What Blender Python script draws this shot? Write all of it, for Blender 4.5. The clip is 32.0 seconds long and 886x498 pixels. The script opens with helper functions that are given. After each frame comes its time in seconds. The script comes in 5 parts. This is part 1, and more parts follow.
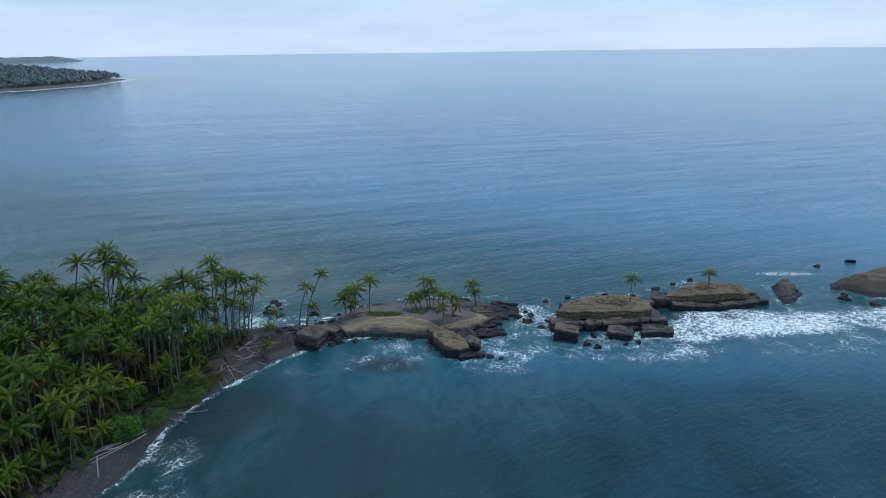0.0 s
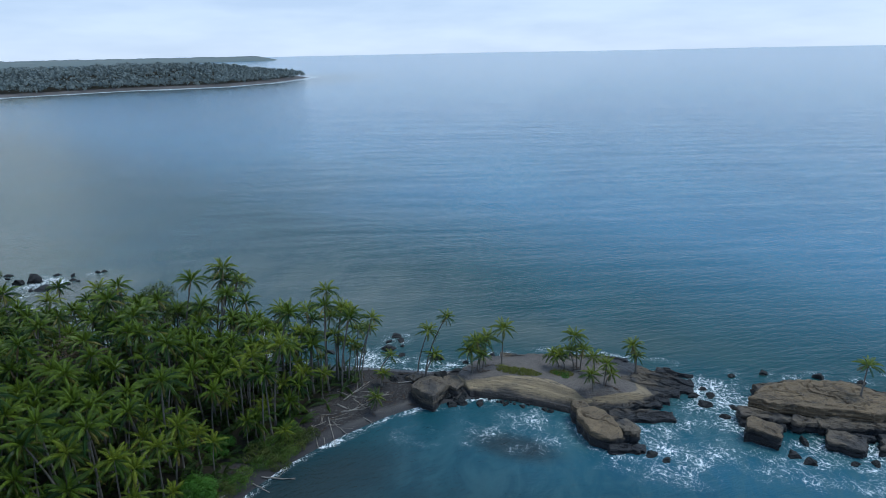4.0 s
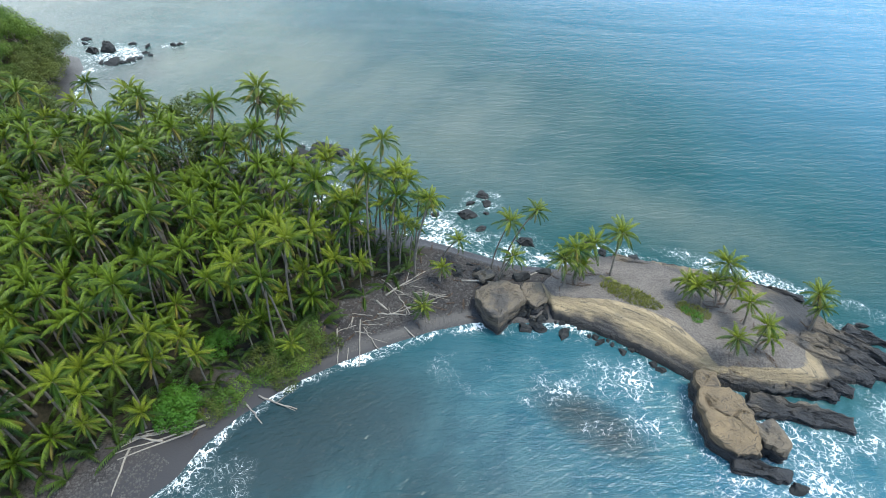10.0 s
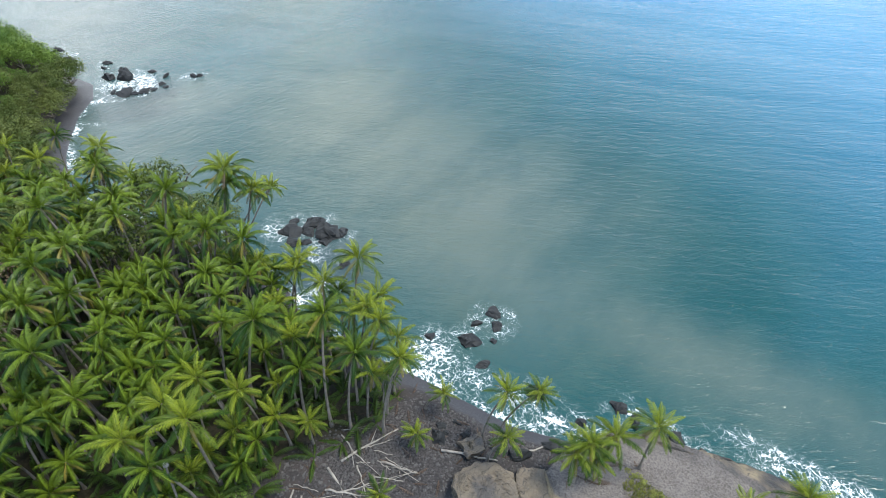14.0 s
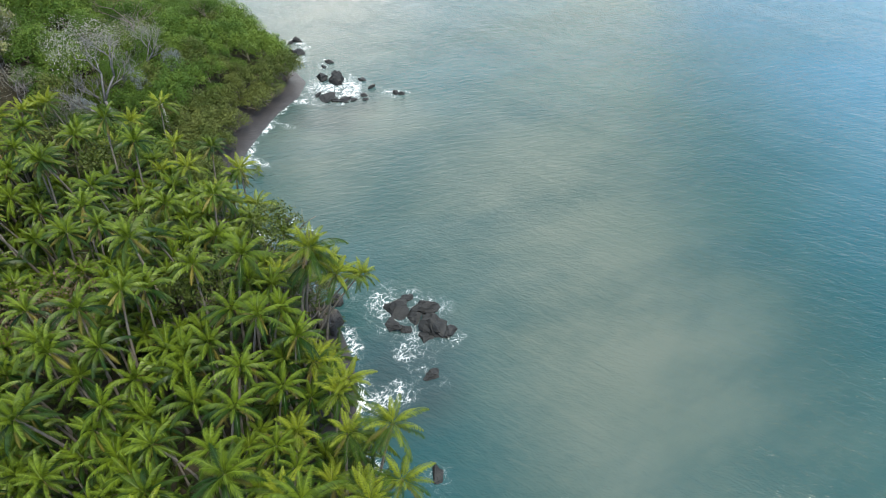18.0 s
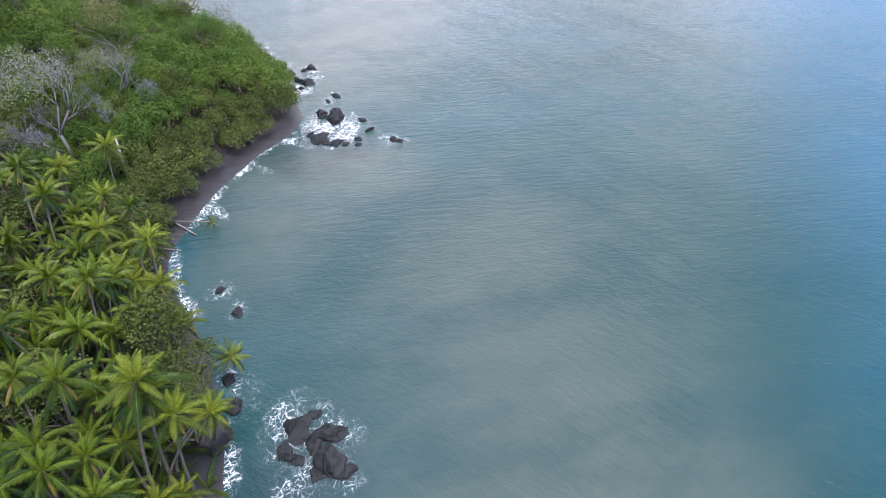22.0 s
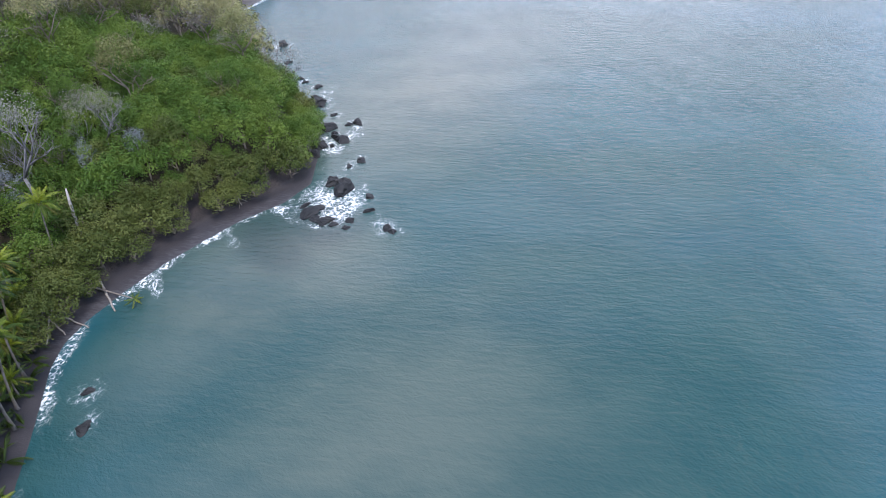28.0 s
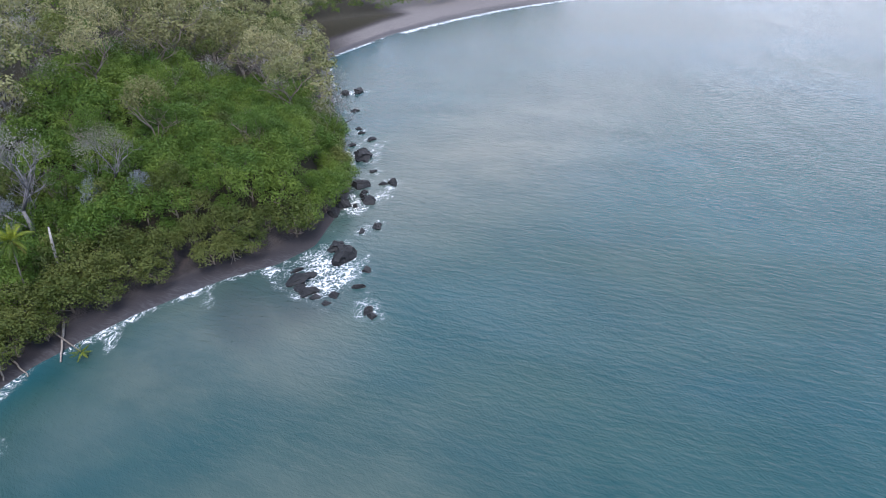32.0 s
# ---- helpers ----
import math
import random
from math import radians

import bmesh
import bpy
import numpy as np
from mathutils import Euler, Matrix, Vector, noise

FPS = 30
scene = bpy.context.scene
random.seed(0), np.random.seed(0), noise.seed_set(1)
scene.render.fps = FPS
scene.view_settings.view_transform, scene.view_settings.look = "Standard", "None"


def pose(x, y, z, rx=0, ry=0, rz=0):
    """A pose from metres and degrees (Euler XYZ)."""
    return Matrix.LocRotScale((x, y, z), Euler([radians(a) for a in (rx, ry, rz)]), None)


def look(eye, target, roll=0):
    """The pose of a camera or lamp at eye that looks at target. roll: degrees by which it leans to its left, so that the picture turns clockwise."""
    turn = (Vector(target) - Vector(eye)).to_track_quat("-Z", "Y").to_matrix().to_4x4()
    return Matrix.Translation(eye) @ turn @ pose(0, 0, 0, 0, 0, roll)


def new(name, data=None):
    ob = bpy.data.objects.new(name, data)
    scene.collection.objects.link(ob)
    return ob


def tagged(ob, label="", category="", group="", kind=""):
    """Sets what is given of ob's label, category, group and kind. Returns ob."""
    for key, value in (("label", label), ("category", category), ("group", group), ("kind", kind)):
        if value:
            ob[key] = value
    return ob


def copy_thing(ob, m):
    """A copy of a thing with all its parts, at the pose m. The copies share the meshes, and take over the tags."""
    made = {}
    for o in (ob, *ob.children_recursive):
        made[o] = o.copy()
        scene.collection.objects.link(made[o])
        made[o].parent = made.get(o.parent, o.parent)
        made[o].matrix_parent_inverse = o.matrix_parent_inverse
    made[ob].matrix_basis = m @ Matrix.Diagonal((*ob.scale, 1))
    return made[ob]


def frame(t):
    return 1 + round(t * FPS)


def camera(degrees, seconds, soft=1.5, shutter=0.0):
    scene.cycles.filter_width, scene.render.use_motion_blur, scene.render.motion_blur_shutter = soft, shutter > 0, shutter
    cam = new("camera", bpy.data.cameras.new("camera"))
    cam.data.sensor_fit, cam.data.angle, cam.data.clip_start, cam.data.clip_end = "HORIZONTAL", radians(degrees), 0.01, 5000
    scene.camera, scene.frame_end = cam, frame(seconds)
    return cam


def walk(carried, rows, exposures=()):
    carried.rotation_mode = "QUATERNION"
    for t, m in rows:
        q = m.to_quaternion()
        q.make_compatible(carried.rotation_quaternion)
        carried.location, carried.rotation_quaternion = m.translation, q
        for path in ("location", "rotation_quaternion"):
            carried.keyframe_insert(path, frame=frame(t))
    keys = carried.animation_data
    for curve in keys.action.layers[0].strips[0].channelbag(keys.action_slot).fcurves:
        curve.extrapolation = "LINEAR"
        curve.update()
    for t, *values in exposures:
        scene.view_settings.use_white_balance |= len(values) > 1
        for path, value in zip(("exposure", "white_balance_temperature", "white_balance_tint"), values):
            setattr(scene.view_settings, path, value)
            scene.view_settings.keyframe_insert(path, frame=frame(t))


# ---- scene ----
cam = camera(72.8, 32.0, 0.9)
METRES, EYE, TILT, LEAN, TURN = 250.0, 69.7, -18.42, 0.75, 0.0
ROWS = [
    (0.0, 0.0, 0.0, 0.0, 0.0, 0.0, 0.0),
    (0.5, -0.0002, 0.0147, 0.0047, 1.79, -0.02, -0.56),
    (1.0, -0.0002, 0.0289, 0.0093, 3.72, -0.07, -1.15),
    (1.5, -0.0002, 0.0434, 0.0142, 6.16, -0.18, -1.85),
    (2.0, -0.0005, 0.058, 0.019, 8.45, -0.32, -2.52),
    (2.5, -0.0007, 0.0725, 0.0238, 10.18, -0.43, -3.03),
    (3.0, -0.0012, 0.0869, 0.0286, 11.61, -0.54, -3.48),
    (3.5, -0.002, 0.1012, 0.0334, 12.89, -0.64, -3.89),
    (5.5, -0.006, 0.1597, 0.0526, 20.79, -1.85, -6.16),
    (6.0, -0.0073, 0.1743, 0.057, 22.45, -4.1, -6.6),
    (6.5, -0.0095, 0.189, 0.0615, 23.72, -8.04, -7.0),
    (7.0, -0.0112, 0.2037, 0.0655, 24.81, -12.81, -7.3),
    (7.5, -0.0132, 0.2184, 0.0696, 25.73, -19.49, -7.55),
    (8.0, -0.0153, 0.2335, 0.075, 26.61, -25.2, -7.8),
    (8.5, -0.0179, 0.248, 0.08, 27.42, -25.29, -8.04),
    (9.0, -0.0207, 0.2623, 0.0848, 28.16, -25.34, -8.29),
    (9.5, -0.0233, 0.2767, 0.0893, 28.93, -25.31, -8.49),
    (10.0, -0.0264, 0.291, 0.0942, 29.66, -25.34, -8.71),
    (10.5, -0.0292, 0.3055, 0.0991, 30.47, -25.44, -8.89),
    (11.0, -0.0326, 0.3199, 0.1044, 31.24, -25.64, -9.14),
    (11.5, -0.0363, 0.3343, 0.109, 31.97, -25.75, -9.34),
    (12.0, -0.0408, 0.3482, 0.1134, 32.59, -25.75, -9.59),
    (12.5, -0.0446, 0.3627, 0.1187, 33.37, -25.91, -9.8),
    (13.0, -0.049, 0.3771, 0.1231, 34.11, -25.97, -10.01),
    (13.5, -0.0538, 0.391, 0.1275, 35.07, -26.03, -10.34),
    (14.0, -0.0587, 0.405, 0.132, 37.27, -26.38, -10.92),
    (14.5, -0.0636, 0.4198, 0.1369, 40.25, -27.02, -11.47),
    (16.5, -0.0866, 0.4741, 0.1559, 54.03, -30.08, -14.36),
    (17.0, -0.0926, 0.4877, 0.1605, 57.85, -31.07, -14.91),
    (17.5, -0.0992, 0.5016, 0.1646, 61.91, -32.12, -15.4),
    (18.0, -0.1055, 0.5147, 0.169, 64.13, -32.71, -15.7),
    (18.5, -0.1122, 0.5282, 0.1734, 65.99, -33.22, -15.9),
    (19.0, -0.1191, 0.5417, 0.1776, 67.49, -33.59, -16.06),
    (19.5, -0.1259, 0.5553, 0.1822, 68.73, -33.91, -16.2),
    (20.0, -0.1331, 0.5688, 0.1866, 69.85, -34.21, -16.3),
    (20.5, -0.1406, 0.5822, 0.1908, 70.93, -34.46, -16.42),
    (21.0, -0.148, 0.5951, 0.1955, 71.9, -34.68, -16.57),
    (21.5, -0.1556, 0.6084, 0.1997, 72.85, -34.84, -16.63),
    (22.0, -0.1636, 0.6211, 0.2038, 73.73, -34.99, -16.74),
    (22.5, -0.1716, 0.6342, 0.2085, 74.61, -35.2, -16.81),
    (23.0, -0.1794, 0.6474, 0.2139, 75.57, -35.47, -16.87),
    (23.5, -0.188, 0.6607, 0.2174, 76.88, -35.72, -16.81),
    (24.0, -0.197, 0.6735, 0.221, 78.42, -36.04, -16.85),
    (24.5, -0.2064, 0.6865, 0.2246, 80.35, -36.49, -16.84),
    (25.0, -0.2159, 0.6998, 0.2281, 82.81, -37.1, -16.74),
    (25.5, -0.2257, 0.7121, 0.2301, 84.93, -37.51, -16.69),
    (27.5, -0.2616, 0.7635, 0.2482, 91.6, -38.77, -16.49),
    (28.0, -0.273, 0.7747, 0.2485, 93.26, -38.75, -16.38),
    (28.5, -0.2845, 0.7844, 0.2495, 95.02, -38.86, -16.36),
    (29.0, -0.2958, 0.795, 0.251, 97.17, -39.11, -16.21),
    (29.5, -0.3064, 0.8051, 0.254, 98.91, -39.29, -16.16),
    (30.0, -0.3178, 0.8161, 0.256, 100.83, -39.37, -15.94),
    (30.5, -0.328, 0.8256, 0.2583, 103.11, -39.51, -15.88),
    (31.0, -0.3386, 0.8375, 0.2601, 104.82, -39.34, -15.52),
    (31.5, -0.3498, 0.8465, 0.2622, 106.17, -39.07, -15.46),
    (32.0, -0.3613, 0.8567, 0.2644, 107.76, -38.86, -15.24),
]
EXPOSURES = [(0.0, -0.7, 5500, 4), (5.5, -0.52, 5500, 2), (6.5, -0.2, 5750, 0), (8.0, 0.4, 6100, 3), (9.0, 0.75, 6200, 3), (14.5, 0.8, 6400, 7), (17.0, 0.8, 6900, 6), (19.0, 0.8, 6900, 8), (22.0, 0.76, 6250, 22), (25.5, 0.72, 6150, 22), (28.5, 0.6, 6050, 20), (32.0, 0.5, 6050, 20)]
walk(cam, [(t, pose(0, 0, EYE, TILT, LEAN, TURN) @ pose(METRES * x, METRES * y, METRES * z, 90 + pitch, roll, yaw)) for t, x, y, z, yaw, pitch, roll in ROWS], EXPOSURES)

# ---- world and sun ----
SUN_AZ, SUN_EL = -60.0, 66.0          # degrees from +y towards -x, and above the horizon
world = bpy.data.worlds.new("world")
scene.world = world
world.use_nodes = True
wn = world.node_tree
wn.nodes.clear()


def wnode(kind, **sets):
    n = wn.nodes.new(kind)
    for k, v in sets.items():
        n.inputs[k].default_value = v
    return n


sky = wn.nodes.new("ShaderNodeTexSky")
sky.sky_type = "NISHITA"
sky.sun_disc = False
sky.sun_elevation = radians(SUN_EL)
sky.sun_rotation = radians(-SUN_AZ)
sky.air_density, sky.dust_density, sky.ozone_density = 1.0, 0.4, 1.5
w_geo = wn.nodes.new("ShaderNodeTexCoord")
w_map = wnode("ShaderNodeMapping")
w_map.inputs["Scale"].default_value = (1.6, 1.6, 9.0)
w_cloud = wnode("ShaderNodeTexNoise", Scale=2.2, Detail=6.0, Roughness=0.55)
w_ramp = wn.nodes.new("ShaderNodeValToRGB")
w_ramp.color_ramp.elements[0].position, w_ramp.color_ramp.elements[0].color = 0.36, (0.35, 0.35, 0.35, 1)
w_ramp.color_ramp.elements[1].position, w_ramp.color_ramp.elements[1].color = 0.6, (0.95, 0.95, 0.95, 1)
w_mix = wn.nodes.new("ShaderNodeMixRGB")
w_sep = wn.nodes.new("ShaderNodeSeparateXYZ")
w_up = wn.nodes.new("ShaderNodeMapRange")
for key, val in (("From Min", 0.0), ("From Max", 0.7), ("To Min", 0.0), ("To Max", 1.0)):
    w_up.inputs[key].default_value = val
w_veil = wn.nodes.new("ShaderNodeMixRGB")          # pale cloud at the horizon, thin blue veil above
w_veil.inputs["Color1"].default_value = (8.0, 8.7, 10.0, 1)
w_veil.inputs["Color2"].default_value = (1.5, 3.6, 6.9, 1)
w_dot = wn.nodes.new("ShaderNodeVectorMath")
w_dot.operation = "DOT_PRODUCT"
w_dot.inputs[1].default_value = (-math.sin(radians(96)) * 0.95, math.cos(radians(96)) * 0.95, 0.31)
w_halo = wn.nodes.new("ShaderNodeMapRange")        # thin cloud made brighter in the unseen west, added for the sea to reflect
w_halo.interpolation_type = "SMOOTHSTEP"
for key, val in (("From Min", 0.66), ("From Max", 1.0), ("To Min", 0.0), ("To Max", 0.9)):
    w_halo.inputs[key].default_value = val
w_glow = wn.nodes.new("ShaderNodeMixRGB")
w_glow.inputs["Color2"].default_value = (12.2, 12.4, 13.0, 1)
w_bg = wnode("ShaderNodeBackground", Strength=0.15)
w_out = wn.nodes.new("ShaderNodeOutputWorld")
wn.links.new(w_geo.outputs["Generated"], w_map.inputs["Vector"])
wn.links.new(w_map.outputs["Vector"], w_cloud.inputs["Vector"])
wn.links.new(w_cloud.outputs["Fac"], w_ramp.inputs["Fac"])
wn.links.new(w_geo.outputs["Generated"], w_sep.inputs[0])
wn.links.new(w_sep.outputs[2], w_up.inputs["Value"])
wn.links.new(w_up.outputs[0], w_veil.inputs["Fac"])
w_puff = wn.nodes.new("ShaderNodeMixRGB")          # lighter and greyer banks of cloud
w_puff.inputs["Color1"].default_value = (6.2, 6.9, 8.4, 1)
w_puff.inputs["Color2"].default_value = (8.6, 9.0, 10.0, 1)
wn.links.new(w_ramp.outputs["Color"], w_puff.inputs["Fac"])
wn.links.new(w_puff.outputs["Color"], w_veil.inputs["Color1"])
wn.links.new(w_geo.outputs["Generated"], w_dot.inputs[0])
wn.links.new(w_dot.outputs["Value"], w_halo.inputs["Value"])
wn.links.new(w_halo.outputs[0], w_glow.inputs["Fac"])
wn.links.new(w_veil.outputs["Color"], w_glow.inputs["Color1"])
w_bank = wn.nodes.new("ShaderNodeVectorMath")       # long bright cloud bank, added unseen for sea reflection; clear blue north of it
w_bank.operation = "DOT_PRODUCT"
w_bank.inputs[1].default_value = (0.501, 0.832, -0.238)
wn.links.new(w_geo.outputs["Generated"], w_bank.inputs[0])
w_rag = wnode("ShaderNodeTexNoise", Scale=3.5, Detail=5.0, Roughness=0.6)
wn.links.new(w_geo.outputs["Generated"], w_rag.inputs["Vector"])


def wmath(op, a, b):
    n = wn.nodes.new("ShaderNodeMath")
    n.operation = op
    for i, v in enumerate((a, b)):
        if isinstance(v, (int, float)):
            n.inputs[i].default_value = v
        else:
            wn.links.new(v, n.inputs[i])
    return n.outputs[0]


def wspan(v, a, b, lo=0.0, hi=1.0):
    n = wn.nodes.new("ShaderNodeMapRange")
    n.interpolation_type = "SMOOTHSTEP"
    for key, val in (("From Min", a), ("From Max", b), ("To Min", lo), ("To Max", hi)):
        n.inputs[key].default_value = val
    wn.links.new(v, n.inputs["Value"])
    return n.outputs[0]


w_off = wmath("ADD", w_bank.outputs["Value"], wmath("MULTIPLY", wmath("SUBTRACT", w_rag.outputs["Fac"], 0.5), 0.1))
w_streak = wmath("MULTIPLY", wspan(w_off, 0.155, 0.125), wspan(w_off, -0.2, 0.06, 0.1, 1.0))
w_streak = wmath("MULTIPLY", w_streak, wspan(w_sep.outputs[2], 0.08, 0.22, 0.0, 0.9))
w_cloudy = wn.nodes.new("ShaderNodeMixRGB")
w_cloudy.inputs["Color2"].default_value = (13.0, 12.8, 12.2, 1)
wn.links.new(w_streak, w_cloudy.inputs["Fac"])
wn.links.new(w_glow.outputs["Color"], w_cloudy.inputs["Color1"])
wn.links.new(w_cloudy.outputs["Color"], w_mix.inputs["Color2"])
w_mix.inputs["Fac"].default_value = 0.9
wn.links.new(sky.outputs["Color"], w_mix.inputs["Color1"])
wn.links.new(w_mix.outputs["Color"], w_bg.inputs["Color"])
wn.links.new(w_bg.outputs["Background"], w_out.inputs["Surface"])

sun_data = bpy.data.lights.new("sun", "SUN")
sun_data.energy, sun_data.angle, sun_data.color = 3.3, radians(16), (1.0, 0.94, 0.82)
sun_ob = new("sun", sun_data)
sun_dir = Vector((-math.sin(radians(SUN_AZ)) * math.cos(radians(SUN_EL)), math.cos(radians(SUN_AZ)) * math.cos(radians(SUN_EL)), math.sin(radians(SUN_EL))))
sun_ob.matrix_world = look(sun_dir * 500, (0, 0, 0))


# ---- materials ----
class Mat:
    """A node material with short ways to wire it."""

    def __init__(self, name, rough=0.8, spec=0.3):
        self.m = bpy.data.materials.new(name)
        self.m.use_nodes = True
        self.t = self.m.node_tree
        self.b = self.t.nodes["Principled BSDF"]
        self.b.inputs["Roughness"].default_value = rough
        self.b.inputs["Specular IOR Level"].default_value = spec
        self.geo = self.t.nodes.new("ShaderNodeNewGeometry")
        self.tc = self.t.nodes.new("ShaderNodeTexCoord")
        self.oi = self.t.nodes.new("ShaderNodeObjectInfo")

    def link(self, a, b):
        self.t.links.new(a, b)

    def pos(self, scale=(1, 1, 1), local=False, turn=0.0):
        n = self.t.nodes.new("ShaderNodeMapping")
        n.inputs["Scale"].default_value = scale
        n.inputs["Rotation"].default_value = (0, 0, radians(turn))
        self.link(self.tc.outputs["Object"] if local else self.geo.outputs["Position"], n.inputs["Vector"])
        return n.outputs["Vector"]

    def noise(self, vec, scale, detail=4.0, rough=0.55, warp=0.0):
        n = self.t.nodes.new("ShaderNodeTexNoise")
        n.inputs["Scale"].default_value, n.inputs["Detail"].default_value = scale, detail
        n.inputs["Roughness"].default_value, n.inputs["Distortion"].default_value = rough, warp
        self.link(vec, n.inputs["Vector"])
        return n.outputs["Fac"]

    def edge(self, vec, scale):
        n = self.t.nodes.new("ShaderNodeTexVoronoi")
        n.feature = "DISTANCE_TO_EDGE"
        n.inputs["Scale"].default_value = scale
        self.link(vec, n.inputs["Vector"])
        return n.outputs["Distance"]

    def attr(self, name):
        n = self.t.nodes.new("ShaderNodeAttribute")
        n.attribute_name = name
        return n.outputs["Fac"]

    def math(self, op, a, b=0.0, c=0.0, clamp=False):
        n = self.t.nodes.new("ShaderNodeMath")
        n.operation, n.use_clamp = op, clamp
        for i, v in enumerate((a, b, c)):
            if isinstance(v, (int, float)):
                n.inputs[i].default_value = v
            else:
                self.link(v, n.inputs[i])
        return n.outputs[0]

    def span(self, v, a, b, lo=0.0, hi=1.0):
        n = self.t.nodes.new("ShaderNodeMapRange")
        n.interpolation_type = "SMOOTHSTEP"
        for k, x in (("From Min", a), ("From Max", b), ("To Min", lo), ("To Max", hi)):
            n.inputs[k].default_value = x
        self.link(v, n.inputs["Value"])
        return n.outputs[0]

    def mix(self, fac, a, b, mode="MIX"):
        n = self.t.nodes.new("ShaderNodeMixRGB")
        n.blend_type = mode
        for k, v in (("Fac", fac), ("Color1", a), ("Color2", b)):
            if isinstance(v, tuple):
                n.inputs[k].default_value = (*v, 1)
            elif isinstance(v, (int, float)):
                n.inputs[k].default_value = v
            else:
                self.link(v, n.inputs[k])
        return n.outputs[0]

    def bump(self, h, strength, dist=0.1, prev=None):
        n = self.t.nodes.new("ShaderNodeBump")
        n.inputs["Strength"].default_value, n.inputs["Distance"].default_value = strength, dist
        self.link(h, n.inputs["Height"])
        if prev is not None:
            self.link(prev, n.inputs["Normal"])
        return n.outputs[0]

    def split(self, vec):
        n = self.t.nodes.new("ShaderNodeSeparateXYZ")
        self.link(vec, n.inputs[0])
        return n.outputs

    def done(self, col=None, normal=None, rough=None):
        for v, k in ((col, "Base Color"), (normal, "Normal"), (rough, "Roughness")):
            if v is not None:
                self.link(v, self.b.inputs[k])
        return self.m


def leaf_material(name, dark, mid, light, vary=0.5, gloss=0.45, age_shade=False):
    k = Mat(name, gloss, 0.2)
    island = k.geo.outputs["Random Per Island"]
    # tone carries leaf age and the painted shade low in the crown
    young = k.math("ADD", k.math("MULTIPLY", k.oi.outputs["Random"], 0.3), k.attr("tone")) if age_shade else k.oi.outputs["Random"]
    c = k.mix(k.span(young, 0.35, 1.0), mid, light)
    c = k.mix(k.math("MULTIPLY", island, vary), c, dark)
    n = k.noise(k.pos(), 0.24, 2.0)
    c = k.mix(k.span(n, 0.5, 0.68, 0.0, 0.25 if age_shade else 0.7), c, light)
    thin = k.t.nodes.new("ShaderNodeBsdfTranslucent")
    both = k.t.nodes.new("ShaderNodeMixShader")
    both.inputs[0].default_value = 0.22
    k.link(c, thin.inputs["Color"])
    k.link(k.b.outputs[0], both.inputs[1])
    k.link(thin.outputs[0], both.inputs[2])
    k.link(both.outputs[0], k.t.nodes["Material Output"].inputs["Surface"])
    return k.done(c)


def plain_material(name, a, b, scale, rough=0.8, bump=0.3, local=True, stretch=(1, 1, 1)):
    k = Mat(name, rough, 0.25)
    p = k.pos(stretch, local)
    n = k.noise(p, scale, 6.0, 0.6)
    n2 = k.noise(p, scale * 7, 3.0, 0.6)
    c = k.mix(k.span(n, 0.3, 0.7), a, b)
    c = k.mix(k.math("MULTIPLY", n2, 0.35), c, tuple(x * 0.45 for x in a))
    return k.done(c, k.bump(n2, bump, 0.05))


def rock_material(name, tan, grey, wet, gravel, tan_amount=1.0, tide=1.2):
    """Bedded rock: tan and grey beds, dark and wet up to the tide mark, gravel where it lies flat."""
    k = Mat(name, 0.85, 0.25)
    p = k.pos()
    x, y, z = k.split(p)
    warp = k.noise(p, 0.18, 4.0)
    bed = k.pos((0.12, 0.12, 1.0))
    n = k.noise(bed, 1.7, 5.0, 0.65, 0.15)
    lines = k.noise(k.pos((0.2, 0.2, 4.2)), 1.4, 5.0, 0.7, 0.1)
    fine = k.noise(p, 3.2, 5.0, 0.65)
    c = k.mix(k.span(n, 0.35, 0.65), tan, tuple(0.55 * a + 0.45 * b for a, b in zip(tan, grey)))
    c = k.mix(k.span(warp, 0.62 - 0.25 * (1 - tan_amount), 0.75 - 0.3 * (1 - tan_amount)), c, grey)
    c = k.mix(k.span(lines, 0.55, 0.72, 0.0, 0.6), c, wet)
    seams = k.noise(k.pos((0.05, 0.05, 2.6)), 2.2, 2.0, 0.5, 0.2)
    c = k.mix(k.math("MULTIPLY", k.span(k.math("ABSOLUTE", k.math("SUBTRACT", seams, 0.5)), 0.018, 0.0), 0.75), c, wet)
    c = k.mix(k.math("MULTIPLY", fine, 0.4), c, grey)
    flat = k.span(k.math("ADD", k.attr("gravel"), k.math("MULTIPLY", k.math("SUBTRACT", k.noise(p, 0.9, 5.0, 0.7), 0.5), 0.9)), 0.35, 0.65)
    speck = k.math("ADD", k.math("MULTIPLY", k.noise(p, 4.2, 4.0, 0.8), 0.8), k.math("MULTIPLY", k.noise(p, 0.35, 4.0, 0.6), 0.2))
    c = k.mix(flat, c, k.mix(k.span(speck, 0.4, 0.62), tuple(v * 1.1 for v in gravel), tuple(v * 0.5 for v in gravel)))
    tide_z = k.math("ADD", z, k.math("MULTIPLY", k.noise(p, 0.35, 4.0), -1.6))
    c = k.mix(k.span(tide_z, tide - 0.9, tide + 0.1), wet, c)
    rough = k.span(tide_z, tide - 0.9, tide + 0.1, 0.45, 0.9)
    nb = k.bump(lines, 0.9, 0.35)
    nb = k.bump(fine, 1.0, 0.34, nb)
    return k.done(c, nb, rough)


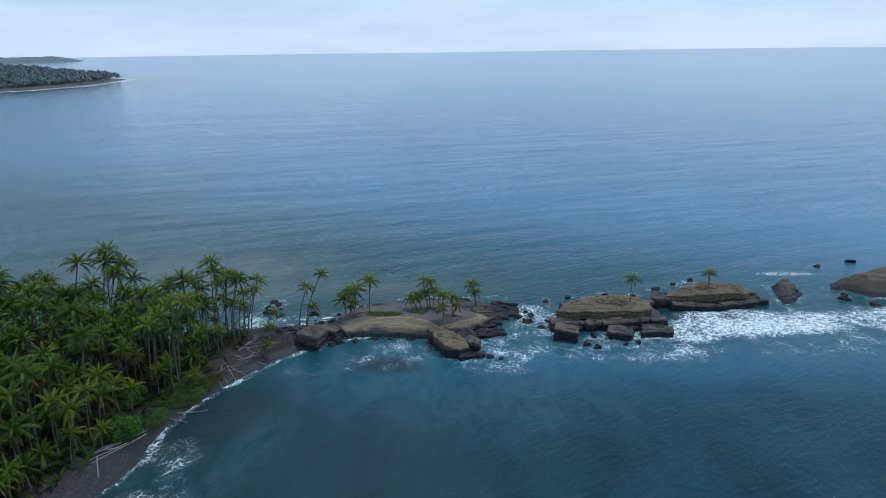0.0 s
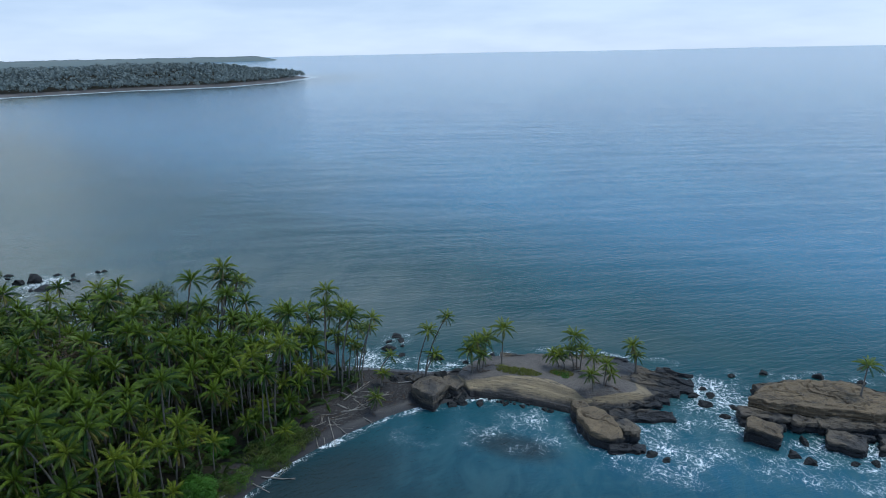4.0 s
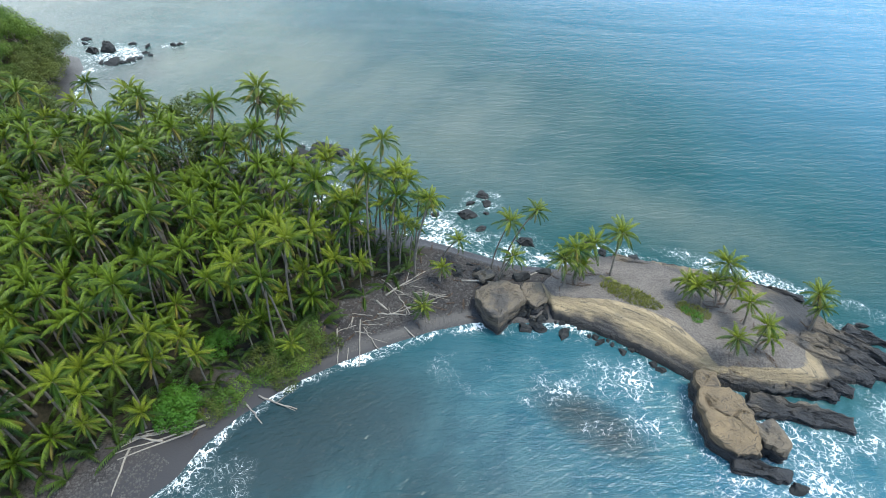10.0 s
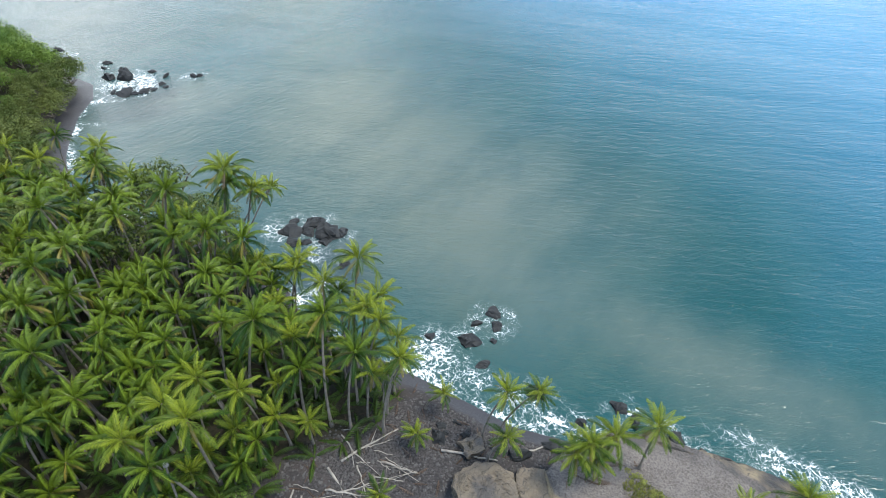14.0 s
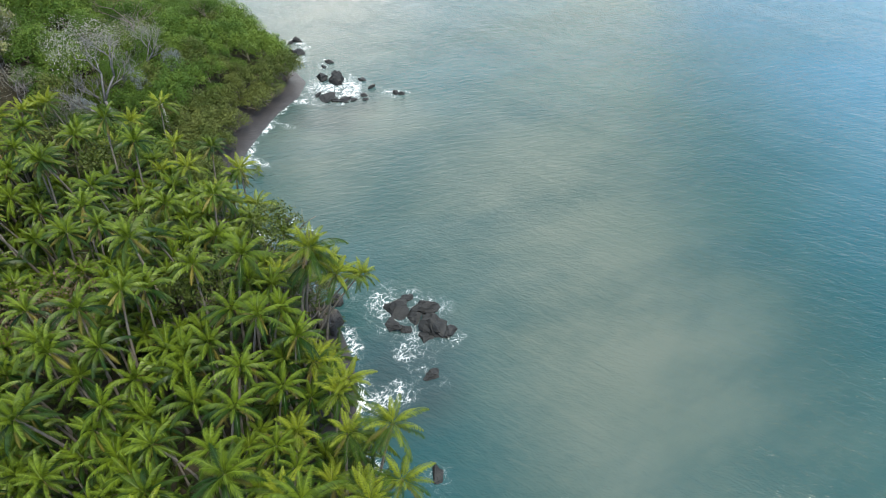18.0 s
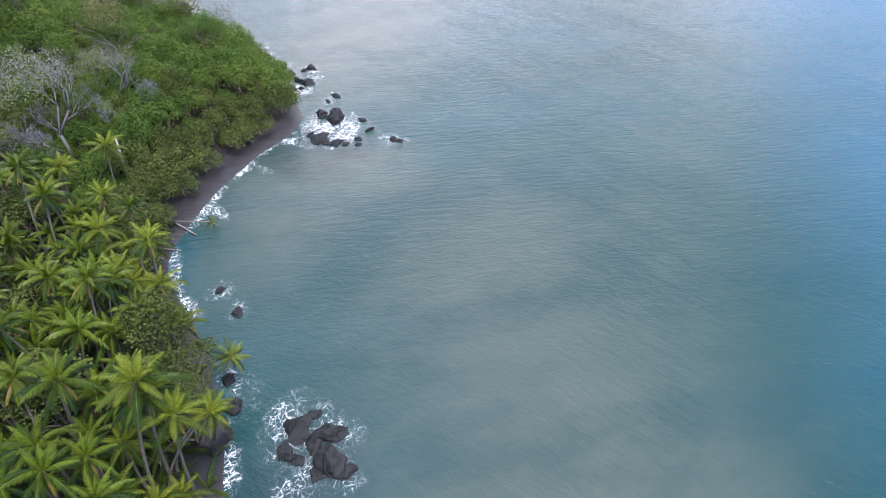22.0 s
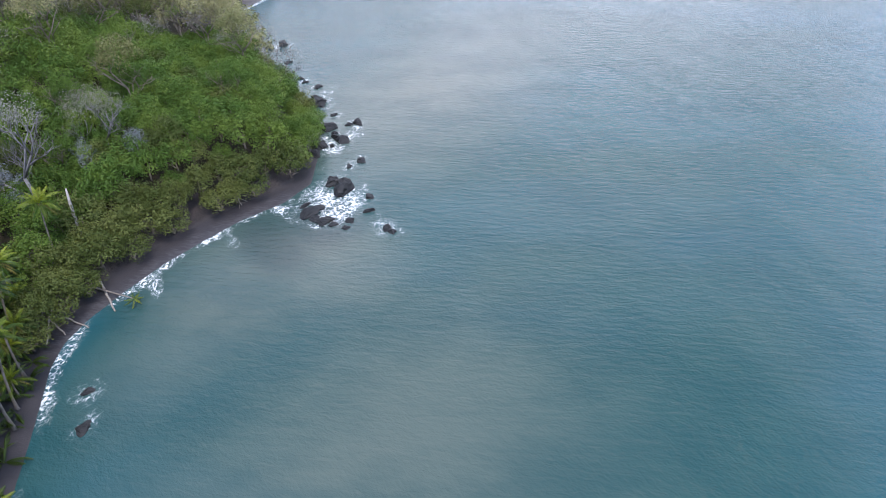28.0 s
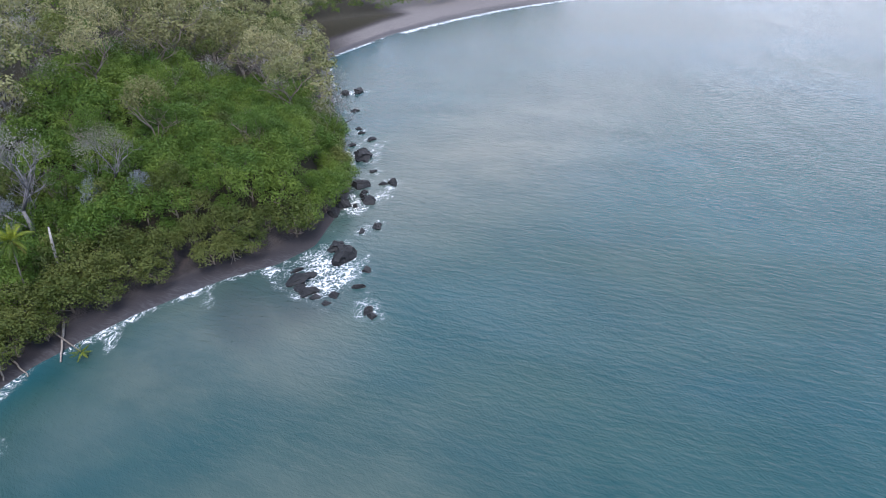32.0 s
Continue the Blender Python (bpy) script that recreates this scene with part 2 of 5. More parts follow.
M_ROCK = rock_material("sandstone", (0.36, 0.275, 0.165), (0.15, 0.125, 0.098), (0.035, 0.033, 0.034), (0.15, 0.130, 0.118))
M_ROCK_GREY = rock_material("grey_sandstone", (0.165, 0.13, 0.092), (0.075, 0.068, 0.064), (0.03, 0.03, 0.033), (0.16, 0.14, 0.125), 0.55, 1.1)
# Tide raised: the dark band is wet rock plus painted shade on the sides.
M_ROCK_BROWN = rock_material("brown_sandstone", (0.185, 0.137, 0.085), (0.085, 0.07, 0.058), (0.03, 0.03, 0.033), (0.2, 0.16, 0.12), 0.8, 2.1)
M_ROCK_CAP = rock_material("weathered_sandstone", (0.225, 0.163, 0.097), (0.09, 0.074, 0.059), (0.03, 0.03, 0.033), (0.2, 0.16, 0.12), 0.9, 1.5)
M_BASALT = plain_material("dark_rock", (0.010, 0.0108, 0.012), (0.026, 0.027, 0.028), 0.6, 0.7, 0.8, False)
M_TRUNK = plain_material("palm_bark", (0.21, 0.185, 0.16), (0.12, 0.105, 0.09), 2.5, 0.9, 0.4)
M_BARK = plain_material("tree_bark", (0.20, 0.17, 0.14), (0.12, 0.10, 0.085), 2.0, 0.9, 0.4)
M_TWIG = plain_material("twig_bark", (0.26, 0.215, 0.185), (0.18, 0.15, 0.13), 2.0, 0.9, 0.3)
M_PALE = plain_material("pale_bark", (0.36, 0.34, 0.325), (0.24, 0.225, 0.215), 2.0, 0.9, 0.3)
M_ASH = plain_material("ash_grey_bark", (0.195, 0.188, 0.19), (0.13, 0.126, 0.13), 2.0, 0.9, 0.3)
M_WHITE = plain_material("bleached_wood", (0.72, 0.72, 0.72), (0.5, 0.52, 0.55), 1.0, 0.8, 0.2)
M_DRIFT = plain_material("driftwood", (0.32, 0.29, 0.255), (0.17, 0.15, 0.13), 1.5, 0.9, 0.4, True, (0.4, 3, 3))
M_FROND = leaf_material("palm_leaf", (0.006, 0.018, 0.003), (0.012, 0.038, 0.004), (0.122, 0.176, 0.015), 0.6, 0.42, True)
# Brighter, yellower leaf for palms on the point, beaches and grove edge.
M_FROND_BRIGHT = leaf_material("bright_palm_leaf", (0.010, 0.026, 0.004), (0.028, 0.064, 0.006), (0.21, 0.25, 0.022), 0.5, 0.42, True)
M_FROND_OLD = leaf_material("old_palm_leaf", (0.0504, 0.0504, 0.0101), (0.101, 0.0958, 0.0176), (0.19, 0.162, 0.0351), 0.4, 0.45)
M_FROND_DEAD = leaf_material("dead_palm_leaf", (0.12, 0.08, 0.04), (0.20, 0.14, 0.075), (0.24, 0.18, 0.10), 0.4, 0.8)
M_NUT = plain_material("coconut", (0.16, 0.15, 0.03), (0.22, 0.13, 0.04), 3.0, 0.5, 0.1)
M_LEAF = leaf_material("bush_leaf", (0.025, 0.056, 0.008), (0.062, 0.118, 0.016), (0.115, 0.172, 0.026), 0.5, 0.6)
M_LEAF_BRIGHT = leaf_material("bright_leaf", (0.033, 0.0858, 0.0099), (0.0561, 0.139, 0.0145), (0.0792, 0.173, 0.0216), 0.5)
M_LEAF_OLIVE = leaf_material("olive_leaf", (0.06, 0.07, 0.022), (0.115, 0.122, 0.04), (0.17, 0.168, 0.07), 0.5, 0.6)
M_LEAF_GREY = leaf_material("grey_leaf", (0.13, 0.125, 0.10), (0.22, 0.205, 0.175), (0.28, 0.27, 0.25), 0.5, 0.7)
# Pale blue-grey: distance haze is put into this leaf colour.
M_LEAF_FAR_HAZED = leaf_material("far_hazed_leaf", (0.15, 0.18, 0.185), (0.18, 0.212, 0.21), (0.21, 0.238, 0.225), 0.3, 0.8)
M_LEAF_ASH = leaf_material("ashen_leaf", (0.10, 0.115, 0.12), (0.17, 0.19, 0.20), (0.23, 0.25, 0.26), 0.5, 0.7)
# Olive leaf made paler, with the hill's haze put into its colour.
M_LEAF_HILL = leaf_material("hill_leaf", (0.10, 0.115, 0.045), (0.185, 0.19, 0.08), (0.28, 0.265, 0.13), 0.5, 0.7)
M_DRY = leaf_material("dry_twig_leaf", (0.05, 0.036, 0.024), (0.10, 0.072, 0.046), (0.135, 0.10, 0.066), 0.6, 0.9)
# Undergrowth leaf kept dark, with the shade under the palms put into its colour.
M_UNDER = leaf_material("leaf_with_shade", (0.008, 0.019, 0.004), (0.030, 0.058, 0.008), (0.062, 0.095, 0.013), 0.6)
M_LEAF_YELLOW = leaf_material("yellow_green_leaf", (0.03, 0.044, 0.010), (0.062, 0.086, 0.017), (0.118, 0.138, 0.034), 0.5, 0.6)
M_GRASS = leaf_material("grass_blade", (0.09, 0.10, 0.025), (0.20, 0.21, 0.05), (0.28, 0.27, 0.08), 0.6, 0.7)


def ground_material():
    k = Mat("dark_sand_and_soil", 0.9, 0.2)
    p = k.pos()
    z = k.split(p)[2]
    n = k.noise(p, 0.12, 6.0, 0.6)
    fine = k.noise(p, 2.5, 5.0, 0.7)
    sand = k.mix(k.span(n, 0.35, 0.65), (0.034, 0.030, 0.030), (0.020, 0.018, 0.019))
    soil = k.mix(k.span(fine, 0.35, 0.65), (0.034, 0.028, 0.018), (0.013, 0.014, 0.008))
    grav = k.mix(k.span(k.noise(p, 4.0, 3.0, 0.7), 0.4, 0.6), (0.018, 0.016, 0.016), (0.060, 0.054, 0.052))
    c = k.mix(k.span(k.noise(p, 0.09, 3.0), 0.36, 0.55, 0.25, 0.95), sand, grav)
    c = k.mix(k.math("MULTIPLY", k.span(k.noise(p, 0.3, 5.0, 0.65), 0.52, 0.66), 0.6), c, (0.044, 0.036, 0.034))
    c = k.mix(k.math("MAXIMUM", k.attr("grove"), k.span(z, 4.5, 6.0)), c, soil)
    x = k.split(p)[0]
    shingle = k.mix(k.span(fine, 0.35, 0.65), (0.17, 0.155, 0.15), (0.10, 0.092, 0.09))
    c = k.mix(k.math("MULTIPLY", k.span(x, -318, -350), k.span(z, 5.0, 3.5)), c, shingle)
    wet = k.span(k.math("ADD", z, k.math("MULTIPLY", k.noise(p, 0.25, 4.0), -0.8)), 0.1, 0.75)
    c = k.mix(wet, (0.035, 0.033, 0.036), c)
    streak = k.noise(k.pos((1.6, 0.35, 1), False, -38), 1.5, 5.0, 0.7, 0.8)
    wash = k.span(k.math("ADD", k.math("MULTIPLY", k.attr("swash"), 0.3), k.math("MULTIPLY", streak, 0.9)), 0.64, 0.84, 0.0, 0.04)
    c = k.mix(k.math("MULTIPLY", wash, k.span(k.attr("swash"), 0.02, 0.3)), c, (0.62, 0.62, 0.66))
    return k.done(c, k.bump(fine, 0.5, 0.12), k.span(wet, 0.0, 1.0, 0.35, 0.95))


def sea_material():
    k = Mat("sea_water", 0.18, 0.5)
    k.b.inputs["IOR"].default_value = 1.33
    p = k.pos()
    shallow, foam, reef_and_cove = k.attr("shallow"), k.attr("foam"), k.attr("reef_and_cove")
    milky = k.attr("milky")
    big = k.noise(k.pos((1, 0.45, 1), False, 35), 0.016, 4.0, 0.55)
    mid = k.noise(k.pos((1, 0.5, 1), False, 20), 0.07, 4.0, 0.6)
    c = k.mix(k.span(big, 0.35, 0.65), (0.026, 0.118, 0.20), (0.038, 0.142, 0.228))
    green = k.mix(k.span(mid, 0.35, 0.65), (0.006, 0.040, 0.040), (0.011, 0.047, 0.044))
    c = k.mix(k.math("MULTIPLY", shallow, k.span(big, 0.2, 0.6, 0.75, 1.0), clamp=True), c, green)
    # south water darkened in base colour, standing in for weaker sky reflection
    c = k.mix(k.attr("south"), c, k.mix(k.span(mid, 0.35, 0.65), (0.006, 0.024, 0.031), (0.011, 0.042, 0.050)))
    silt_sheen = k.attr("silt_sheen")
    # silt, and pale sky sheen painted with the same colour
    c = k.mix(k.math("MULTIPLY", silt_sheen, k.span(mid, 0.3, 0.65, 0.55, 1.0)), c, (0.115, 0.120, 0.096))
    smoke = k.noise(k.pos((1, 0.55, 1), False, -30), 0.2, 5.0, 0.65, 0.9)
    c = k.mix(k.math("MULTIPLY", milky, k.span(smoke, 0.35, 0.66, 0.12, 0.95)), c, (0.044, 0.102, 0.116))
    c = k.mix(k.math("MULTIPLY", reef_and_cove, k.span(mid, 0.3, 0.6, 0.6, 1.0)), c, (0.018, 0.030, 0.033))
    wv = k.t.nodes.new("ShaderNodeVectorMath")
    wv.operation = "ADD"
    wn3 = k.t.nodes.new("ShaderNodeTexNoise")
    wn3.inputs["Scale"].default_value, wn3.inputs["Detail"].default_value = 0.45, 4.0
    k.link(p, wn3.inputs["Vector"])
    sc = k.t.nodes.new("ShaderNodeVectorMath")
    sc.operation = "SCALE"
    sc.inputs["Scale"].default_value = 3.2
    k.link(wn3.outputs["Color"], sc.inputs[0])
    k.link(p, wv.inputs[0])
    k.link(sc.outputs[0], wv.inputs[1])
    brk = k.noise(p, 0.16, 5.0, 0.65)
    speck = k.noise(p, 1.6, 5.0, 0.75)
    dense = k.math("ADD", foam, k.math("MULTIPLY", k.math("SUBTRACT", brk, 0.5), 1.1))
    dense = k.math("MULTIPLY", k.math("MAXIMUM", dense, 0.0), k.span(foam, 0.03, 0.25))

    def net(scale, widest):
        """White threads round open cells, wider where the foam is denser."""
        wide = k.math("MULTIPLY", k.math("POWER", dense, 2.6), widest)
        wide = k.math("MULTIPLY", wide, k.span(speck, 0.35, 0.7, 0.1, 2.0))
        return k.span(k.math("SUBTRACT", wide, k.edge(wv.outputs[0], scale)), -0.015, 0.035)

    fm = k.math("MAXIMUM", net(0.5, 0.23), k.math("MULTIPLY", net(1.3, 0.27), 0.85))
    fm = k.math("MULTIPLY", k.math("MULTIPLY", fm, k.span(dense, 0.15, 0.6)), k.span(k.noise(p, 0.7, 4.0, 0.7), 0.3, 0.6, 0.25, 1.0), clamp=True)
    veil = k.math("MULTIPLY", k.span(dense, 0.2, 0.9), k.span(speck, 0.3, 0.75, 0.05, 0.4))
    c = k.mix(veil, c, (0.19, 0.255, 0.265))
    c = k.mix(fm, c, (0.80, 0.82, 0.84))
    def crests(turn, long):
        n = k.t.nodes.new("ShaderNodeMapping")
        n.vector_type = "TEXTURE"
        n.inputs["Rotation"].default_value = (0, 0, radians(turn))
        n.inputs["Scale"].default_value = (long, 1, 1)
        k.link(k.geo.outputs["Position"], n.inputs["Vector"])
        return n.outputs["Vector"]

    west = k.span(k.split(p)[0], -150, -60)
    rip = k.mix(west, k.noise(crests(84, 3.2), 0.85, 3.0, 0.6, 0.4), k.noise(crests(32, 3.2), 0.75, 3.0, 0.6, 0.4))
    chop = k.noise(crests(60, 2.0), 1.5, 4.0, 0.65, 0.3)
    swell = k.noise(crests(20, 5.0), 0.09, 2.0, 0.5)
    roll = k.noise(crests(12, 6.0), 0.028, 2.0, 0.5)
    nb = k.bump(roll, 0.3, 3.0)
    nb = k.bump(swell, 0.5, 0.8, nb)
    nb = k.bump(rip, 0.75, 0.28, nb)
    nb = k.bump(k.math("MULTIPLY", chop, k.span(k.attr("south"), 0.0, 1.0, 1.0, 1.9)), 0.8, 0.13, nb)
    nb = k.bump(k.noise(crests(45, 1.6), 3.2, 2.0, 0.6), 0.8, 0.05, nb)
    return k.done(c, nb, k.span(fm, 0.0, 1.0, 0.11, 0.9))


M_GROUND = ground_material()
M_SEA = sea_material()


# ---- mesh helpers ----
def mesh_of(name, verts, faces, mats, smooth=False, index=None):
    me = bpy.data.meshes.new(name)
    me.from_pydata(verts, [], faces)
    for m in (mats if isinstance(mats, (list, tuple)) else [mats]):
        me.materials.append(m)
    if index is not None:
        me.polygons.foreach_set("material_index", index)
    if smooth:
        me.polygons.foreach_set("use_smooth", [True] * len(me.polygons))
    me.update()
    return me


def part(name, me, parent, label="", m=None):
    ob = new(name, me)
    ob.parent = parent
    if m is not None:
        ob.matrix_basis = m
    return tagged(ob, label) if label else ob


def empty(name, m, label, category, group="", kind=""):
    ob = new(name)
    ob.empty_display_size = 0.3
    ob.matrix_basis = m
    return tagged(ob, label, category, group, kind)


def signed(poly, X, Y):
    """Signed distance to a closed outline, positive inside."""
    best = np.full(X.shape, 1e18)
    inside = np.zeros(X.shape, bool)
    n = len(poly)
    for i in range(n):
        (ax, ay), (bx, by) = poly[i], poly[(i + 1) % n]
        dx, dy = bx - ax, by - ay
        t = np.clip(((X - ax) * dx + (Y - ay) * dy) / (dx * dx + dy * dy + 1e-12), 0, 1)
        best = np.minimum(best, (X - ax - t * dx) ** 2 + (Y - ay - t * dy) ** 2)
        if dy != 0:
            inside ^= ((ay > Y) != (by > Y)) & (X < dx * (Y - ay) / dy + ax)
    return np.where(inside, 1, -1) * np.sqrt(best)


def hash2(ix, iy, seed):
    v = np.sin(ix * 127.1 + iy * 311.7 + seed * 74.7) * 43758.5453
    return v - np.floor(v)


def wavy(X, Y, scale, seed, octaves=4):
    """Smooth value noise from -1 to 1."""
    out, amp, tot = np.zeros(np.shape(X)), 1.0, 0.0
    for o in range(octaves):
        x, y = np.asarray(X) / scale * 2 ** o, np.asarray(Y) / scale * 2 ** o
        ix, iy = np.floor(x), np.floor(y)
        fx, fy = x - ix, y - iy
        fx, fy = fx * fx * (3 - 2 * fx), fy * fy * (3 - 2 * fy)
        a = hash2(ix, iy, seed + o) * (1 - fx) + hash2(ix + 1, iy, seed + o) * fx
        b = hash2(ix, iy + 1, seed + o) * (1 - fx) + hash2(ix + 1, iy + 1, seed + o) * fx
        out += amp * ((a * (1 - fy) + b * fy) * 2 - 1)
        tot += amp
        amp *= 0.5
    return out / tot


def ss(v, a, b):
    t = np.clip((v - a) / (b - a), 0, 1)
    return t * t * (3 - 2 * t)


def grid_mesh(name, xs, ys, Z, keep, mat, smooth=True):
    nx, ny = len(xs), len(ys)
    X, Y = np.meshgrid(xs, ys)
    v = np.stack([X, Y, Z], -1).reshape(-1, 3)
    idx = np.arange(nx * ny).reshape(ny, nx)
    f = np.stack([idx[:-1, :-1], idx[:-1, 1:], idx[1:, 1:], idx[1:, :-1]], -1)
    k = keep[:-1, :-1] | keep[:-1, 1:] | keep[1:, 1:] | keep[1:, :-1]
    f = f[k]
    used = np.unique(f)
    remap = np.full(nx * ny, -1)
    remap[used] = np.arange(len(used))
    me = bpy.data.meshes.new(name)
    f = remap[f]
    me.vertices.add(len(used))
    me.vertices.foreach_set("co", v[used].astype(np.float32).ravel())
    me.loops.add(f.size)
    me.loops.foreach_set("vertex_index", f.ravel().astype(np.int32))
    me.polygons.add(len(f))
    me.polygons.foreach_set("loop_start", np.arange(0, f.size, 4, dtype=np.int32))
    me.polygons.foreach_set("use_smooth", np.full(len(f), smooth))
    me.materials.append(mat)
    me.update(calc_edges=True)
    return me, used


def tube(path, radii, sides=6):
    """Vertices and faces of a round stick along a path."""
    vs, fs = [], []
    n = len(path)
    for i, (p, r) in enumerate(zip(path, radii)):
        a, b = Vector(path[max(i - 1, 0)]), Vector(path[min(i + 1, n - 1)])
        d = (b - a).normalized()
        u = d.orthogonal().normalized() if abs(d.z) < 0.95 else Vector((1, 0, 0)).cross(d).normalized()
        w = d.cross(u)
        for j in range(sides):
            q = 2 * math.pi * j / sides
            vs.append(tuple(Vector(p) + r * (math.cos(q) * u + math.sin(q) * w)))
        if i:
            o = (i - 1) * sides
            for j in range(sides):
                k2 = (j + 1) % sides
                fs.append((o + j, o + k2, o + sides + k2, o + sides + j))
    fs.append(tuple(range((n - 1) * sides, n * sides)))
    fs.append(tuple(reversed(range(sides))))
    return vs, fs


# ---- the plan ----
COAST_SOUTH = [(-120, -400), (-90, -150), (-84, 0), (-76, 40), (-68, 66), (-64.5, 71), (-61.4, 77), (-57, 85), (-55.4, 91), (-56, 95.5),
               (-55.2, 101), (-52.6, 108.6), (-48.9, 115.4), (-45.4, 120.7), (-40.5, 127.1), (-35.5, 132), (-30, 135), (-24, 138.5), (-16, 142)]
COAST_NORTH = [(-12, 148), (-16, 152), (-22, 153), (-27, 150), (-31, 148.6), (-36.8, 146.4), (-43, 145.9), (-49.6, 145.2), (-54, 144.6), (-62, 143.6),
               (-70, 142.4), (-75.2, 143.3), (-80.4, 145.3), (-85, 146), (-88.2, 146.2), (-95, 146.4), (-101, 144.8), (-107.4, 144.4), (-114, 142.2), (-120, 140),
               (-127.8, 137), (-133, 136.3), (-138.5, 137.2), (-145.7, 140), (-153.4, 143.6), (-161.8, 149.1)]
COAST_WEST = [(-168.5, 154), (-175, 161), (-183, 165), (-190, 164.3), (-200, 163.5), (-210, 161), (-222, 155), (-236, 146), (-257, 134), (-284, 119.3),
              (-316, 102.5), (-325, 102.8), (-362, 114), (-394, 132), (-425, 155), (-455, 186), (-600, 280), (-1000, 450), (-1700, 720), (-1500, 820), (-1320, 858),
              (-1113, 940), (-1000, 1137), (-850, 1262), (-826, 1400), (-840, 1560), (-884, 1750), (-960, 1800), (-1500, 1780), (-3000, 1500), (-3000, -400)]
COAST = COAST_SOUTH + COAST_NORTH + COAST_WEST


def land_height(X, Y, s):
    bay = 0.11 + 0.05 * wavy(X, Y, 30, 5)
    z = np.where(s < 0, s * 0.12, np.minimum(s * bay, 1.3 + 0.02 * s))
    z = z + np.clip(s / 60, 0, 1) * 2.0 + 0.25 * wavy(X, Y, 7, 8) * ss(s, 0, 6)
    west = ss(-X, 134, 170) * (1 - ss(-X, 320, 420))
    z = z + west * ((9.0 - 3.0 * ss(X, -178, -165)) * ss(s, 4.5 - 2.5 * ss(-X, 178, 195), 18 - 5 * ss(-X, 178, 195)) + 15.0 * ss(s, 18, 72))
    z = z + ss(-X, 420, 600) * 25 * ss(s, 20, 220) * (0.75 + 0.4 * wavy(X, Y, 180, 3))
    tip = ss(X, -60, -46) * ss(s, 0.5, 3.0)
    z = z + 0.7 * tip
    return z


def land_z(x, y):
    X, Y = np.array([float(x)]), np.array([float(y)])
    return float(land_height(X, Y, signed(COAST, X, Y))[0])


def axis(segments):
    out = []
    for a, b, step in segments:
        out.extend(np.arange(a, b - 1e-6, step))
    out.append(segments[-1][1])
    return np.array(out)


lx = axis([(-3000, -1800, 100), (-1800, -480, 15), (-480, -345, 5), (-345, -8, 1.25)])
ly = axis([(-400, 0, 40), (0, 44, 4), (44, 172, 1.25), (172, 300, 8), (300, 1860, 15)])
LX, LY = np.meshgrid(lx, ly)
LS = signed(COAST, LX, LY)
LZ = land_height(LX, LY, LS)
PALM_LAND = [(-70, 60), (-68, 84), (-63, 95), (-61.5, 105), (-59, 112), (-56.5, 120), (-54, 127), (-51, 133), (-50, 141.5), (-60, 142), (-72, 140.8), (-85, 144), (-100, 143.4), (-116, 139.6), (-125, 135),
             (-133, 131.5), (-141, 125), (-149, 118), (-155, 110), (-150, 98), (-140, 70), (-120, 40), (-78, 40)]
land_me, land_used = grid_mesh("ground", lx, ly, LZ, LS > -14, M_GROUND)
shade = land_me.attributes.new("grove", "FLOAT", "POINT")
shade.data.foreach_set("value", ss(signed(PALM_LAND, LX, LY) + 1.5 * wavy(LX, LY, 6, 40), -1.0, 3.0).ravel()[land_used].astype(np.float32))
wash = land_me.attributes.new("swash", "FLOAT", "POINT")
wash_v = (1 - ss(LS, 0.3, 5.5 + 1.5 * wavy(LX, LY, 9, 51))) * (0.25 + 0.75 * ss(-LX, 126, 134) * (1 - ss(-LX, 176, 186)))
wash.data.foreach_set("value", wash_v.ravel()[land_used].astype(np.float32))
tagged(new("ground", land_me), "dark volcanic sand beach and bare soil under the palms", "ground", kind="structure")

# rock bodies off the point: outline, height, ledge, dip along x and y
SPIT = [(-25.6, 138.6), (-19, 139), (-12.4, 138.6), (-8, 137.8), (-3.4, 137), (3.8, 139.5), (10.5, 142.8), (12, 146), (17, 149.5), (17, 153), (12, 157),
        (8, 160), (0, 160.5), (-8, 159.5), (-15, 157.5), (-21, 156), (-26, 153), (-29, 147), (-30, 141)]
BLOCK = [(-4.6, 135.4), (-3.4, 132.7), (-0.2, 127.8), (2.7, 126.8), (7.6, 128.6), (7.0, 130.9), (3.6, 133.6), (1, 135.8), (-1.6, 136.9)]
PROW = [(-37.3, 133.6), (-31.9, 131.6), (-30.6, 136), (-32.2, 140.5), (-38.6, 140.5)]
ISLE_A = [(28, 142.3), (34, 141.3), (41, 141.3), (51, 142.3), (57.5, 145), (59, 150), (56, 156), (48, 158.5), (39, 155.5), (31, 149.5)]
ISLE_B = [(61, 155.5), (67.4, 152.6), (74, 153), (88, 155.8), (91, 160), (88, 165), (82, 167), (75, 165.5), (68, 161)]
ISLE_C = [(97.6, 170), (95.6, 162), (94.2, 155), (98, 155.6), (105.6, 163.6), (106, 168.5), (103, 172)]
ISLE_D = [(112.6, 165.8), (118.6, 164.4), (122, 159.5), (135, 158.5), (160, 163), (168, 176), (150, 183), (136, 180), (125, 174.5), (118, 172)]
SHELF = [(-97, 143.2), (-91.5, 143), (-90.2, 145.2), (-93, 147.4), (-97.5, 147)]
CUBE = [(26.7, 135.4), (32.4, 134.2), (34, 138.6), (28.4, 140.3)]
SLAB_A = [(40.6, 136), (46, 134.8), (48.3, 139.6), (41.5, 140.2)]
SLAB_B = [(49, 136.6), (57, 136.6), (58, 140.2), (50, 140.6)]
STUMP = [(57.5, 155.5), (64.5, 154.6), (66.5, 158.5), (60, 160.5)]
